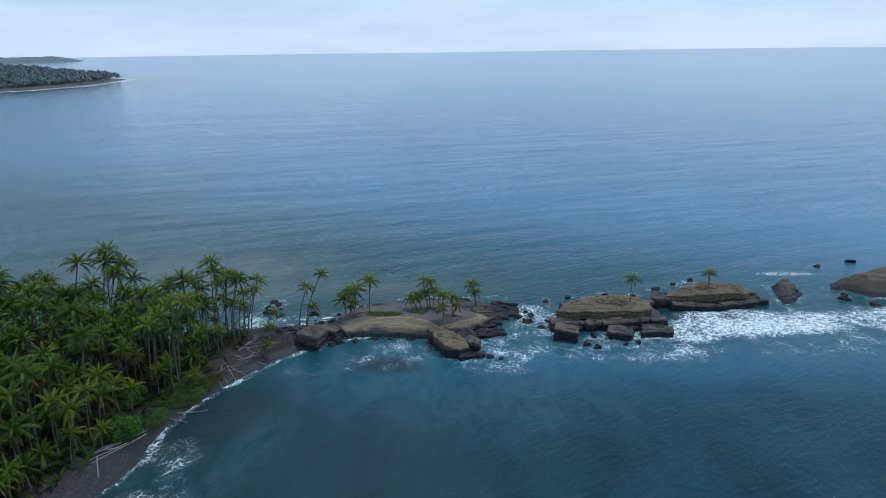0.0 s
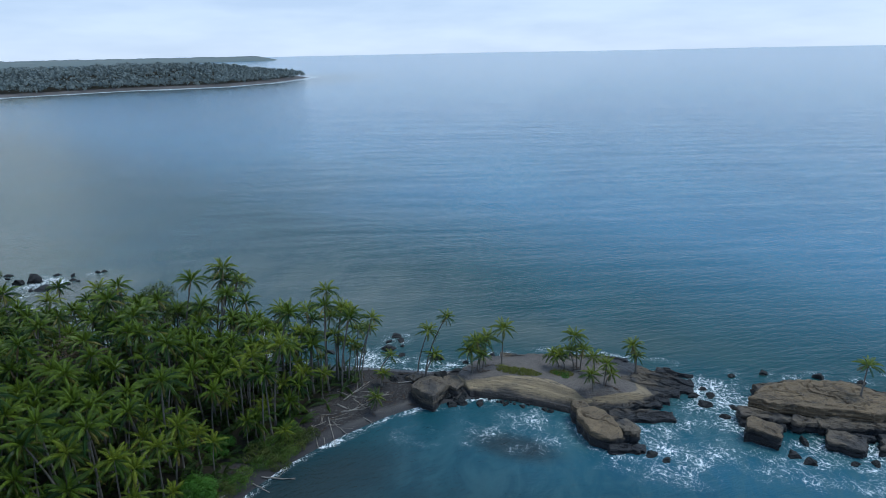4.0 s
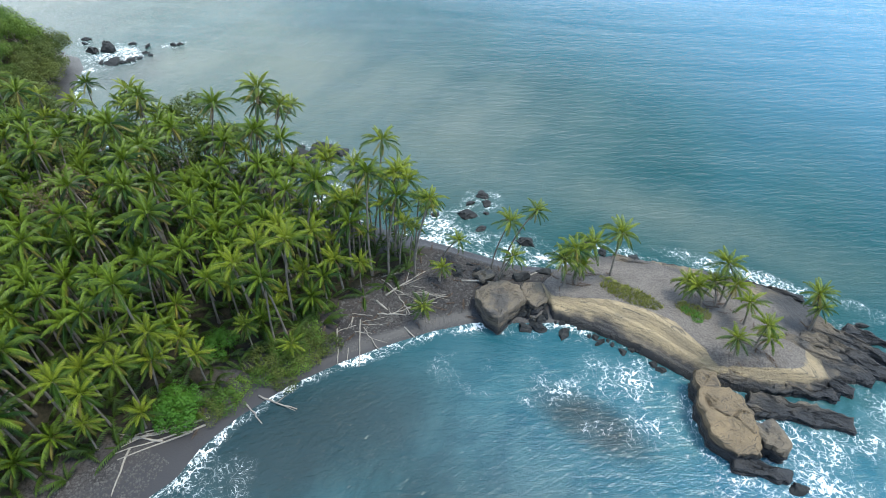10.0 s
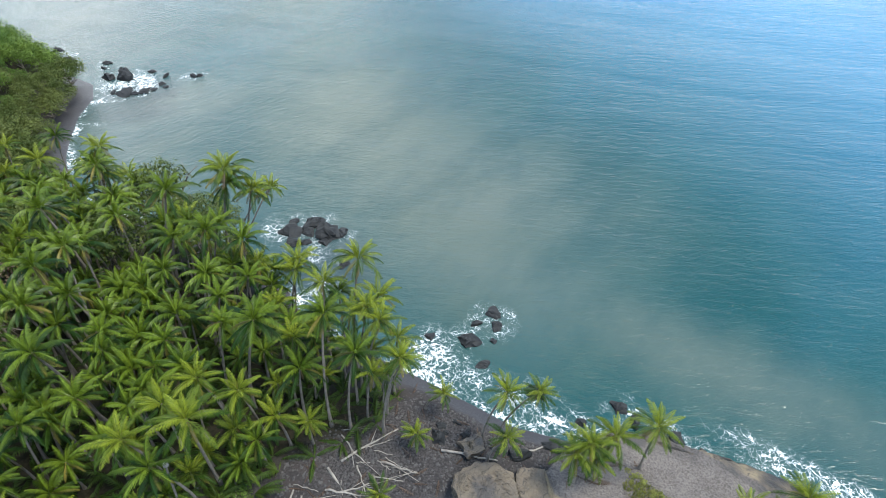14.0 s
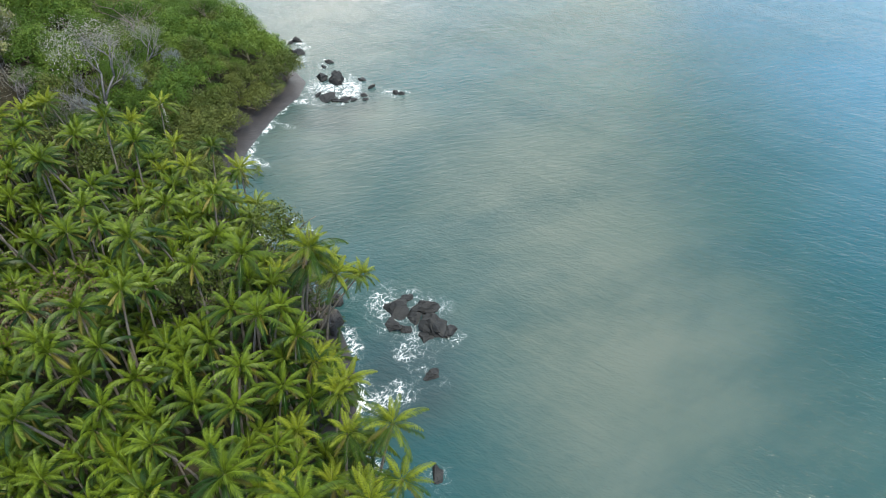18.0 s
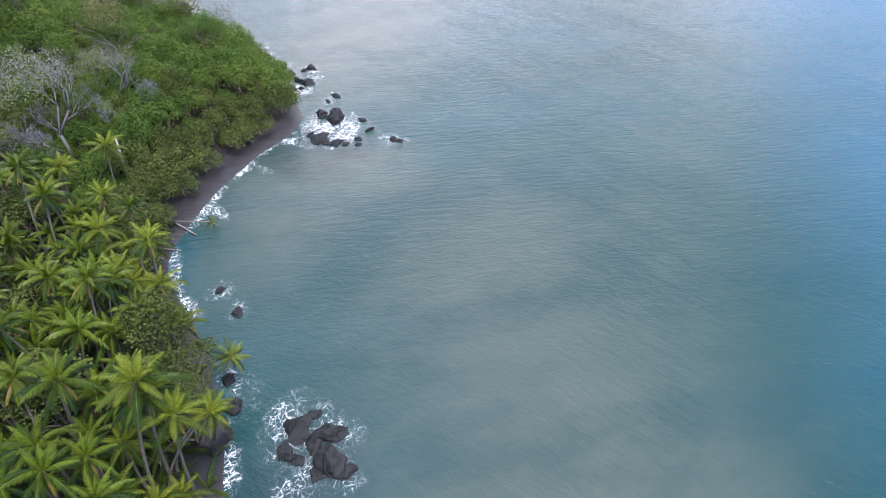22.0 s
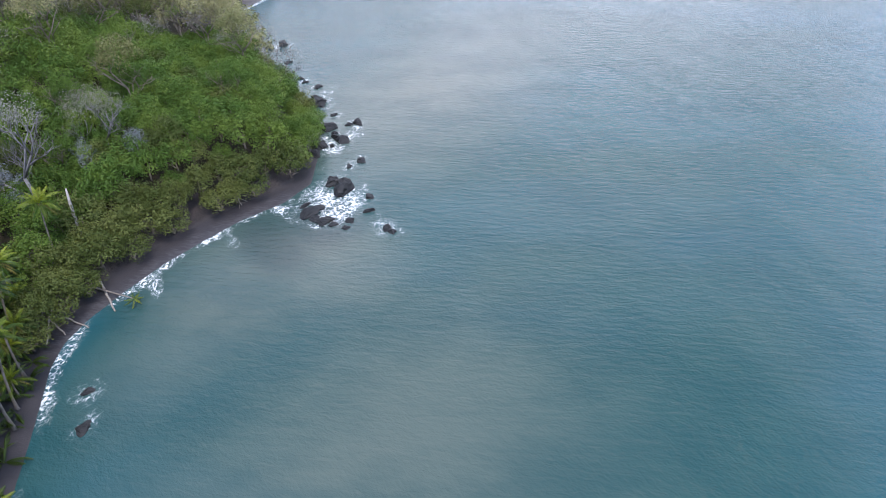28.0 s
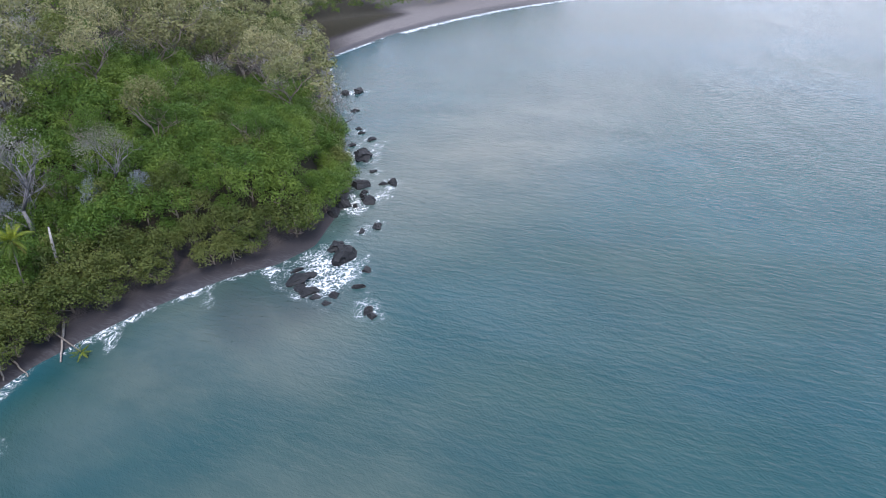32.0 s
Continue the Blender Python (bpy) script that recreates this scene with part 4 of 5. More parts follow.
prow = rock("grey brown pointed rock at the water's edge", [(-36.7, 133.4), (-33.6, 131.8), (-31.6, 131.4), (-30.8, 135.4), (-30.2, 137.6), (-31.9, 139.5), (-36.4, 138.6), (-37.4, 135.6)], lambda X, Y: 3.9 - 0.05 * (X + 34) ** 2 - 0.05 * (Y - 134), 15, M_ROCK_GREY, 0.45)
bed(prow, [(-31.4, 138.2), (-28.4, 137.6), (-27.2, 140.6), (-29.6, 142.6), (-32, 141)], -0.6, lambda X, Y: 2.6 - 0.15 * (X + 30), 17, M_ROCK_GREY, 0.5)
bed(prow, [(-40.2, 139), (-37.8, 138), (-36.8, 140.4), (-38.6, 142)], -0.3, 2.6, 18, M_ROCK_GREY, 0.5)
isle = outcrop("large flat topped tan rock island with stepped ledges", ISLE_A, 0.34, lambda X, Y: 1.8 - 0.06 * np.clip(Y - 149, 0, 20), 1.9, 0.8, 31, M_ROCK_GREY, 0.5, (0.0, 0.04), "rock islands off the point")
bed(isle, [(29, 144.4), (33.6, 143.2), (41, 143.4), (50, 144), (54.6, 146), (55.4, 150), (53, 155), (47, 156.6), (39.4, 154.4), (31.6, 149)], 1.9, lambda X, Y: 4.3 - 0.10 * np.clip(Y - 150, 0, 20) - 0.5 * ss(X, 46, 56), 52, M_ROCK_CAP, 0.5, "tan cap bed of the island")
for row in (((27.2, 142.4), (36.6, 142.0), 3.0, 2.3, 2.1, 31), ((27.4, 141.2), (35, 140.9), 1.8, 1.2, 1.1, 35), ((36.2, 142.0), (40.4, 142.1), 2.6, 2.5, 2.3, 36), ((40.6, 142.0), (57.6, 144.6), 3.0, 2.3, 1.7, 32),
            ((42, 140.0), (50, 140.8), 2.2, 1.1, 0.9, 33), ((50.6, 140.8), (57, 142.4), 2.0, 1.1, 0.8, 34), ((32, 151.4), (42, 156.6), 2.6, 2.6, 2.4, 37), ((49, 158.4), (58, 155), 2.4, 2.0, 2.0, 38)):
    ledge(isle, *row, M_ROCK_GREY, 0.1)
dome = outcrop("domed brown rock island washed by surf", ISLE_B, 0.4, lambda X, Y: 2.2 - 0.1 * np.clip(Y - 160, 0, 9), 1.7, 0.7, 33, M_ROCK_GREY, 0.5, (0.06, 0.08), "rock islands off the point")
bed(dome, [(62, 156), (67.6, 153.8), (74, 154), (84, 156), (88, 158.6), (86, 163), (80, 165), (74, 163.6), (67, 160)], 1.6, lambda X, Y: 4.4 - 0.008 * (X - 74) ** 2 - 0.1 * np.clip(Y - 160, 0, 9), 54, M_ROCK_CAP, 0.7, "brown rounded cap bed")
ledge(dome, (63, 153.8), (76, 152.4), 2.2, 2.0, 1.6, 41, M_ROCK_GREY, 0.1)
ledge(dome, (76, 153), (91, 156.6), 2.4, 1.8, 1.4, 42, M_ROCK_GREY, 0.1)
outcrop("low dark rock island with stepped sides", ISLE_C, 0.4, lambda X, Y: 3.4 + 0.05 * (Y - 163), 1.1, 0.8, 35, M_ROCK_GREY, 0.6, (0.0, 0.1), "rock islands off the point")
outcrop("long layered grey brown rock island", ISLE_D, 0.5, lambda X, Y: 4.6 + 0.02 * (X - 130), 1.0, 0.9, 37, M_ROCK_GREY, 0.7, (0.0, 0.12), "rock islands off the point")
rock("square dark brown rock block in white water", CUBE, lambda X, Y: 3.0 - 0.12 * (X - 30), 39, M_ROCK_BROWN, 0.5, "rock blocks")
rock("square dark rock block in white water", SLAB_A, lambda X, Y: 1.9 - 0.06 * (X - 44), 41, M_ROCK_GREY, 0.4, "rock blocks")
rock("low dark rock slab in white water", SLAB_B, lambda X, Y: 1.6 - 0.05 * (X - 53), 43, M_ROCK_GREY, 0.4, "rock blocks")
rock("dark stump of rock between two islands", STUMP, lambda X, Y: 2.8 + 0 * X, 45, M_ROCK_GREY, 0.5, "rock blocks")


outcrop("low brown rock shelf at the foot of the palms", SHELF, 0.28, lambda X, Y: 2.2 - 0.12 * (Y - 143), 2.4, 0.7, 47, M_ROCK_GREY, 0.6, (0, 0.08))


def boulder_mesh(seed):
    bm = bmesh.new()
    bmesh.ops.create_icosphere(bm, subdivisions=3, radius=1.0)
    rng = random.Random(seed)
    cuts = [(Vector((rng.uniform(-1, 1), rng.uniform(-1, 1), rng.uniform(-0.4, 1))).normalized(), rng.uniform(0.42, 0.8)) for _ in range(11)]
    for v in bm.verts:
        c = v.co.copy()
        for nrm, d in cuts:
            k = c.dot(nrm) - d
            if k > 0:
                c -= nrm * k * 0.9
        c *= 1 + 0.3 * noise.noise(v.co * 1.5 + Vector((seed * 3.1, 0, 0))) + 0.24 * noise.noise(v.co * 3.6 + Vector((0, seed * 2.3, 0)))
        v.co = c
    me = bpy.data.meshes.new("boulder")
    bm.to_mesh(me)
    bm.free()
    me.materials.append(M_BASALT)
    return me


BOULDERS = [boulder_mesh(i) for i in range(6)]
rng = random.Random(5)
for i, (x, y, r, h) in enumerate(STONES):
    ob = new("boulder", BOULDERS[i % 6])
    z = max(0.0, land_z(x, y))
    ob.matrix_basis = Matrix.LocRotScale((x, y, z + 0.12 * r), Euler((rng.uniform(-.2, .2), rng.uniform(-.2, .2), rng.uniform(0, 6))), (r * rng.uniform(1, 1.25), r * rng.uniform(.75, 1), r * h * 1.15))
    words = "large dark rounded boulder washed by foam" if r > 2 else "small dark wet boulder in shallow water"
    tagged(ob, words, "boulder", "boulders along the shore")


# ---- palms ----
def frond_data(length, lift, droop, seed, pairs=24, n=12):
    """One feathered palm leaf growing along +x from the crown's heart: stalk and leaflets."""
    rng = random.Random(seed)
    pts, e = [Vector((0, 0, 0))], 0
    for i in range(n):
        e = radians(lift - droop * ((i + 0.5) / n) ** 1.25)
        pts.append(pts[-1] + Vector((math.cos(e), 0, math.sin(e))) * length / n)
    vs, fs = [], []
    for i, p in enumerate(pts):
        w = 0.055 * (1 - 0.85 * i / n)
        vs += [(p.x, p.y - w, p.z), (p.x, p.y + w, p.z)]
        if i:
            o = 2 * i
            fs.append((o - 2, o, o + 1, o - 1))
    for k in range(pairs):
        t = 0.13 + 0.86 * k / (pairs - 1)
        a = t * n
        i = min(int(a), n - 1)
        p = pts[i].lerp(pts[i + 1], a - i)
        d = (pts[i + 1] - pts[i]).normalized()
        up = Vector((-d.z, 0, d.x))
        ln = length * 0.215 * math.sin(math.pi * (0.18 + 0.76 * t)) ** 0.8
        for sd in (-1, 1):
            sag = rng.uniform(0.25, 0.65)
            out = (Vector((0, sd, 0)) * 0.72 + d * 0.7 - up * sag * 0.9 + Vector((0, 0, -0.4))).normalized()
            tip = p + out * ln * rng.uniform(0.85, 1.1)
            w = d * 0.085 * (24 / pairs) ** 0.7 * length / 3.4
            m = p + out * ln * 0.45 + up * 0.06
            b = len(vs)
            if n < 10:
                vs += [tuple(p - w), tuple(p + w), tuple(tip)]
                fs.append((b, b + 1, b + 2))
                continue
            vs += [tuple(p - w * 0.5), tuple(m + w * 0.7), tuple(tip), tuple(m - w * 0.7)]
            fs.append((b, b + 1, b + 2, b + 3))
    return vs, fs


FROND_KINDS = [(3.0, 80, 60, M_FROND), (3.8, 54, 92, M_FROND), (4.0, 30, 86, M_FROND), (3.7, 4, 66, M_FROND), (3.0, -18, 50, M_FROND_OLD), (2.6, -62, 25, M_FROND_DEAD)]
FROND_DATA = [[frond_data(L, a, b, 10 * i + j) for j in range(2)] for i, (L, a, b, m) in enumerate(FROND_KINDS)]
FROND_LOW = [[frond_data(L, a, b, 10 * i + j, 20, 7) for j in range(2)] for i, (L, a, b, m) in enumerate(FROND_KINDS)]


def frond_plan(seed, old=2, dead=1, count=21):
    """Which leaf sits at which turn round the crown."""
    rng = random.Random(seed)
    out = []
    for k in range(count):
        kind = min(3, int(4 * (k + 0.5) / count * 0.999)) if k else 0
        out.append((kind, rng.randrange(2), 137.5 * k + rng.uniform(-14, 14), rng.uniform(-10, 10), rng.uniform(0.82, 1.1)))
    for k in range(old):
        out.append((4, rng.randrange(2), rng.uniform(0, 360), rng.uniform(-8, 8), rng.uniform(0.8, 1.0)))
    for k in range(dead):
        out.append((5, rng.randrange(2), rng.uniform(0, 360), rng.uniform(-8, 8), rng.uniform(0.8, 1.0)))
    return out


def frond_pose(turn, tip, size):
    return Matrix.Rotation(radians(turn), 4, "Z") @ Matrix.Rotation(radians(tip), 4, "Y") @ Matrix.Translation((0.10, 0, 0.05)) @ Matrix.Diagonal((size, size, size, 1))


def set_tone(me, values):
    """Leaf tone from 0 (old, low, crown shade painted in) to 1 (young)."""
    me.attributes.new("tone", "FLOAT", "FACE").data.foreach_set("value", np.asarray(values, np.float32))
    return me


# Upper to lower leaves: paler when young, darkened below for crown shade.
LEAF_AGE_SHADE = (0.82, 0.62, 0.36, 0.14, 0.1, 0.0)


FROND_MESH = [[set_tone(mesh_of("frond", *FROND_DATA[i][j], M_FROND_BRIGHT if i < 4 else FROND_KINDS[i][3]), [LEAF_AGE_SHADE[i]] * len(FROND_DATA[i][j][1])) for j in range(2)] for i in range(len(FROND_KINDS))]


def joined_crown(seed, **kw):
    vs, fs, mi, tones = [], [], [], []
    rng = random.Random(seed + 7)
    mats = [M_FROND, M_FROND_OLD, M_FROND_DEAD]
    for kind, j, turn, tip, size in frond_plan(seed, **kw):
        m = frond_pose(turn, tip, size)
        v, f2 = FROND_LOW[kind][j]
        b = len(vs)
        vs += [tuple(m @ Vector(q)) for q in v]
        fs += [tuple(b + q for q in g) for g in f2]
        mi += [mats.index(FROND_KINDS[kind][3])] * len(f2)
        tones += [LEAF_AGE_SHADE[kind] + rng.uniform(-0.2, 0.3)] * len(f2)
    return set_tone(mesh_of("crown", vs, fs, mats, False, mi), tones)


def nuts_mesh(seed):
    rng = random.Random(seed)
    bm = bmesh.new()
    for k in range(7):
        a = rng.uniform(0, 6.28)
        bmesh.ops.create_icosphere(bm, subdivisions=1, radius=0.13, matrix=Matrix.Translation((0.27 * math.cos(a), 0.27 * math.sin(a), -0.22 - rng.uniform(0, 0.3))))
    me = bpy.data.meshes.new("coconut_bunch")
    bm.to_mesh(me)
    bm.free()
    me.materials.append(M_NUT)
    return me


NUTS = [nuts_mesh(1), nuts_mesh(2)]


def trunk_mesh(tip, r0=0.17, r1=0.10, bend=1.7):
    """A tapering ringed trunk from the ground to the crown's heart."""
    n = 14
    path, rad = [], []
    for i in range(n + 1):
        t = i / n
        path.append((tip[0] * t ** bend, tip[1] * t ** bend, tip[2] * t - (0.5 if i == 0 else 0)))
        rad.append((r0 * (1 - t) + r1 * t) * (1.9 - 0.9 * min(1, t * 9)) * (1.0 if i % 2 else 1.07))
    vs, fs = tube(path, rad, 7)
    return mesh_of("trunk", vs, fs, M_TRUNK, True)


def palm(base, tip, seed, label, split=True, size=1.0, group="", count=21, old=2, dead=1, bend=1.7):
    """A coconut palm with its foot at base and the crown's heart at tip."""
    rng = random.Random(seed)
    root = empty("palm_tree", Matrix.Translation(base), label, "palm tree", group)
    t = Vector(tip) - Vector(base)
    part("trunk", trunk_mesh(t, bend=bend), root)
    lean = Vector((t.x * 1.2, t.y * 1.2, t.z)).to_track_quat("Z", "Y").to_matrix().to_4x4()
    at = Matrix.Translation(t) @ lean @ Matrix.Rotation(rng.uniform(0, 6.28), 4, "Z") @ Matrix.Diagonal((size, size, size, 1))
    if split:
        for kind, j, turn, tp, sz in frond_plan(seed, old, dead, count):
            part("frond", FROND_MESH[kind][j], root, "dry brown hanging palm leaf" if kind == 5 else "", at @ frond_pose(turn, tp, sz))
    else:
        part("crown", joined_crown(seed, old=old, dead=dead, count=count), root, "", at)
    if t.z > 5 and group != "coconut grove":
        part("coconut_bunch", NUTS[seed % 2], root, "bunch of green and brown coconuts", at)
    return root


# single palms on the point and the beaches: base x, y, then crown x, y, z, size
POINT_PALMS = [(-26, 143.1, -26.5, 143.1, 8.4, 1), (-24.7, 144.6, -25.4, 144.3, 10, .95), (-24.5, 146.9, -23.7, 147, 9.6, 1), (-20.8, 149.7, -20.4, 149.9, 11, 1), (-25.6, 145.6, -24.6, 145.0, 6.8, .8),
               (-4.4, 152.5, -5.2, 152.4, 9.6, .95), (-6.6, 149.2, -7.9, 149.3, 6.2, .9), (-4.9, 150.9, -6.1, 151, 6.6, .9), (-8.1, 150.4, -9.4, 150.4, 5.8, .85), (-3.6, 151, -3.2, 151.2, 7.2, .85),
               (-0.5, 148.8, -0.9, 148.7, 7, .8), (-0.6, 141.0, -1.1, 140.9, 7.2, .75), (1.5, 143.9, 1.8, 143.8, 8.4, .75), (1.8, 144.4, 2.8, 144.3, 6.0, .7), (8.2, 154.4, 7.2, 154.5, 7.6, .85), (8.2, 154.0, 8.2, 154.3, 5.4, .75)]
BEACH_PALMS = [(-38.2, 141.9, -35.8, 143, 12, .9), (-36.5, 142.5, -31.6, 142.6, 16, .75), (-35.8, 139.5, -33.8, 140.3, 8, .8), (-44.2, 135.5, -43.8, 135.8, 4.6, .7), (-45.6, 129.6, -42.3, 127.6, 4.2, .75),
               (-48.3, 134.6, -45.9, 136.3, 17, .85), (-50, 137, -47.5, 138.5, 13.5, .8), (-54.3, 137.7, -51.9, 139.3, 16.5, 1), (-56, 138.4, -54.3, 139.8, 17, 1), (-46.8, 141, -44.5, 142, 5.5, .7),
               (-56.5, 114.5, -53.5, 111.5, 5.5, .7), (49.8, 150.0, 50.0, 150.2, 10.6, .85), (74.6, 158.5, 74.4, 158.7, 8.6, .85), (-86, 140.5, -84.0, 149.0, 17, .85), (-89, 141, -87.0, 148.6, 14.5, .8),
               (-104.8, 143, -101.5, 148.6, 6.5, .9)]
for i, (bx, by, cx, cy, cz, sz) in enumerate(POINT_PALMS):
    bz = float(spit_top(np.array(bx), np.array(by))) - 0.35
    palm((bx, by, bz), (cx, cy, cz), 100 + i, "small coconut palm rooted in gravel on the rock point", True, sz * 0.92, "palms on the rock point", 22, 3, 2)
for i, (bx, by, cx, cy, cz, sz) in enumerate(BEACH_PALMS):
    bz = {11: 4.1, 12: 4.0}.get(i, land_z(bx, by)) - 0.1
    palm((bx, by, bz), (cx, cy, cz), 140 + i, "leaning coconut palm with bare trunk by the water" if i not in (11, 12) else "lone coconut palm on a rock island", True, sz * 0.9, "palms along the beach", 20, 3, 1)

TREE_SPOTS = [(-97, 140.5, 3.4), (-103, 141.5, 3.0), (-98, 110.8, 6.0), (-115.2, 122.6, 4.2), (-95, 129.4, 4.0), (-100.5, 145.5, 4.5), (-118.3, 133.7, 3.6), (-108, 138, 3.5), (-64.5, 107.8, 4.0), (-61.5, 97.5, 4.2), (-92.5, 143.4, 4.0), (-137, 118, 4), (-146, 108, 4)]


def scatter(poly, gap, seed, tries, avoid=()):
    rng = random.Random(seed)
    xs, ys = [p[0] for p in poly], [p[1] for p in poly]
    pts = [(rng.uniform(min(xs), max(xs)), rng.uniform(min(ys), max(ys))) for _ in range(tries)]
    ok = signed(poly, np.array([p[0] for p in pts]), np.array([p[1] for p in pts])) > 0
    kept = []
    cells = {}
    for p, k in zip(pts, ok):
        if not k or any(math.hypot(p[0] - a, p[1] - b) < c * 1.05 for a, b, c in avoid):
            continue
        c = (int(p[0] // gap), int(p[1] // gap))
        if all(math.hypot(p[0] - q[0], p[1] - q[1]) >= gap for dx in (-1, 0, 1) for dy in (-1, 0, 1) for q in cells.get((c[0] + dx, c[1] + dy), ())):
            cells.setdefault(c, []).append(p)
            kept.append(p)
    return kept


palm_spots = scatter(PALM_LAND, 2.55, 11, 30000, TREE_SPOTS)
HEIGHTS = (4.0, 6.5, 8.5, 10, 11, 12, 13, 14, 15.5)
templates = []
for i, h in enumerate(HEIGHTS):
    for sp in (True, False):
        tip = (0.4 + 0.3 * i, 0.0, h)
        templates.append(palm((0, 0, 0), tip, 300 + i, "tall coconut palm with full green crown in a dense grove" if h > 7 else "young coconut palm at the edge of the grove", sp, 0.9, "coconut grove", 19, 3, 1))
rng = random.Random(8)
first = set()
split_count = thing_count = 0
rest = [[], [], []]
sp_x, sp_y = np.array([p[0] for p in palm_spots]), np.array([p[1] for p in palm_spots])
sp_s, sp_in = signed(COAST, sp_x, sp_y), signed(PALM_LAND, sp_x, sp_y)
sp_gx = signed(COAST, sp_x + 0.5, sp_y) - signed(COAST, sp_x - 0.5, sp_y)
sp_gy = signed(COAST, sp_x, sp_y + 0.5) - signed(COAST, sp_x, sp_y - 0.5)
sp_z = land_height(sp_x, sp_y, sp_s)
for i, (x, y) in enumerate(palm_spots):
    s = sp_s[i]
    hh = rng.randrange(2, 9)
    if rng.random() < (0.62 if sp_in[i] < 5 else 0.25):
        hh = rng.randrange(0, 4)
    near_edge = sp_in[i] < 8 and y > 84
    sp = near_edge and split_count < 95
    # towards the nearest water near the edge, anywhere inside
    turn = math.atan2(-sp_gy[i], -sp_gx[i]) + rng.uniform(-0.9, 0.9) if s < 16 else rng.uniform(0, 6.28)
    k = rng.uniform(0.86, 1.12) * (1.0 + 0.07 * float(ss(-x, 72, 86)))
    m = Matrix.LocRotScale((x, y, sp_z[i] - 0.1), Euler((rng.uniform(-.05, .05), rng.uniform(-.05, .05), turn)), (k, k, k))
    ti = 2 * hh + (0 if sp else 1)
    if not near_edge and (thing_count > 255 or y < 82 or x < -132):
        for part_ob in templates[2 * hh + 1].children:
            rest[0 if part_ob.name.startswith("trunk") else 1 if part_ob.name.startswith("crown") else 2].append((part_ob, m))
        continue
    thing_count += 1
    split_count += sp
    if ti not in first:
        first.add(ti)
        templates[ti].matrix_basis = m
    else:
        copy_thing(templates[ti], m)


def joined(name, label, category, items):
    """One mesh of many copies, for what stands too far off to be told apart."""
    vs, fs, mi, mats, tones, n = [], [], [], [], [], 0
    rng = random.Random(3)
    for ob, m in items:
        me = ob.data
        tone = np.zeros(len(me.polygons), np.float32)
        if "tone" in me.attributes:
            me.attributes["tone"].data.foreach_get("value", tone)
        tones.append(tone + rng.uniform(-0.12, 0.3))
        co = np.empty(len(me.vertices) * 3, np.float32)
        me.vertices.foreach_get("co", co)
        w = np.array(m @ ob.matrix_basis)
        vs.append(co.reshape(-1, 3) @ w[:3, :3].T + w[:3, 3])
        for q in me.materials:
            if q not in mats:
                mats.append(q)
        slot = [mats.index(q) for q in me.materials]
        fs.extend(tuple(v + n for v in p.vertices) for p in me.polygons)
        mi.extend(slot[p.material_index] for p in me.polygons)
        n += len(me.vertices)
    me = set_tone(mesh_of(name, np.concatenate(vs).tolist(), fs, mats, False, mi), np.concatenate(tones))
    tagged(new(name, me), label, category, kind="stuff")


joined("palm_grove", "dense grove of coconut palms standing further inland", "palm grove", rest[0] + rest[1])
for i, t in enumerate(templates):
    if i not in first:
        for o in (*t.children_recursive, t):
            bpy.data.objects.remove(o)


# ---- broadleaf trees and bushes ----
def crown_data(R, H, lobes, leaves, leaf, seed, flat=0.0):
    """Leaf clumps round lobes on an uneven dome."""
    rng = random.Random(seed)
    vs, fs = [], []
    for L in range(lobes):
        a = 2.4 * L + rng.uniform(-0.4, 0.4)
        t = (L + 0.5) / lobes
        el = math.asin(min(0.98, 0.05 + 0.95 * t)) if rng.random() > flat else 0.2
        q = rng.uniform(0.62, 0.95)
        c = Vector((R * q * math.cos(el) * math.cos(a), R * q * math.cos(el) * math.sin(a), H * q * math.sin(el)))
        lr = R * rng.uniform(0.26, 0.42)
        for k in range(leaves):
            d = Vector((rng.gauss(0, 1), rng.gauss(0, 1), rng.gauss(0.35, 0.8))).normalized()
            p = c + d * lr * rng.uniform(0.7, 1.05)
            nrm = (d + Vector((rng.uniform(-.7, .7), rng.uniform(-.7, .7), rng.uniform(-.2, .9)))).normalized()
            u = nrm.orthogonal().normalized()
            u = (Matrix.Rotation(rng.uniform(0, 6.28), 3, nrm) @ u)
            w = nrm.cross(u)
            s = leaf * rng.uniform(0.6, 1.3)
            b = len(vs)
            vs += [tuple(p - u * s), tuple(p + u * s * 0.6 + w * s * 0.75), tuple(p + u * s * 0.6 - w * s * 0.75)]
            fs.append((b, b + 1, b + 2))
    return vs, fs


def limbs_data(height, spread, depth, seed, r0=0.2, sides=4, up=0.5):
    """A forking skeleton of trunk, limbs and twigs."""
    rng = random.Random(seed)
    vs, fs = [], []

    def grow(p, d, ln, r, lv):
        q = p + d * ln * 0.5 + Vector((rng.uniform(-1, 1), rng.uniform(-1, 1), rng.uniform(-.4, .4))) * ln * 0.08
        e = p + d * ln
        v, f2 = tube([p, q, e], [r, r * 0.8, r * 0.6], sides if lv > 1 else 3)
        b = len(vs)
        vs.extend(v)
        fs.extend(tuple(b + k for k in g) for g in f2)
        if lv == 0:
            return
        for k in range(rng.choice((2, 3, 3)) if lv < depth else 4):
            t = Vector((rng.uniform(-1, 1), rng.uniform(-1, 1), rng.uniform(-0.2, 0.8) * up * 2)).normalized()
            grow(e if k < 2 else q, (d * (1 - spread) + t * spread).normalized(), ln * rng.uniform(0.58, 0.8), r * 0.58, lv - 1)

    grow(Vector((0, 0, -0.4)), Vector((rng.uniform(-.1, .1), rng.uniform(-.1, .1), 1)).normalized(), height * 0.34, r0, depth)
    return vs, fs


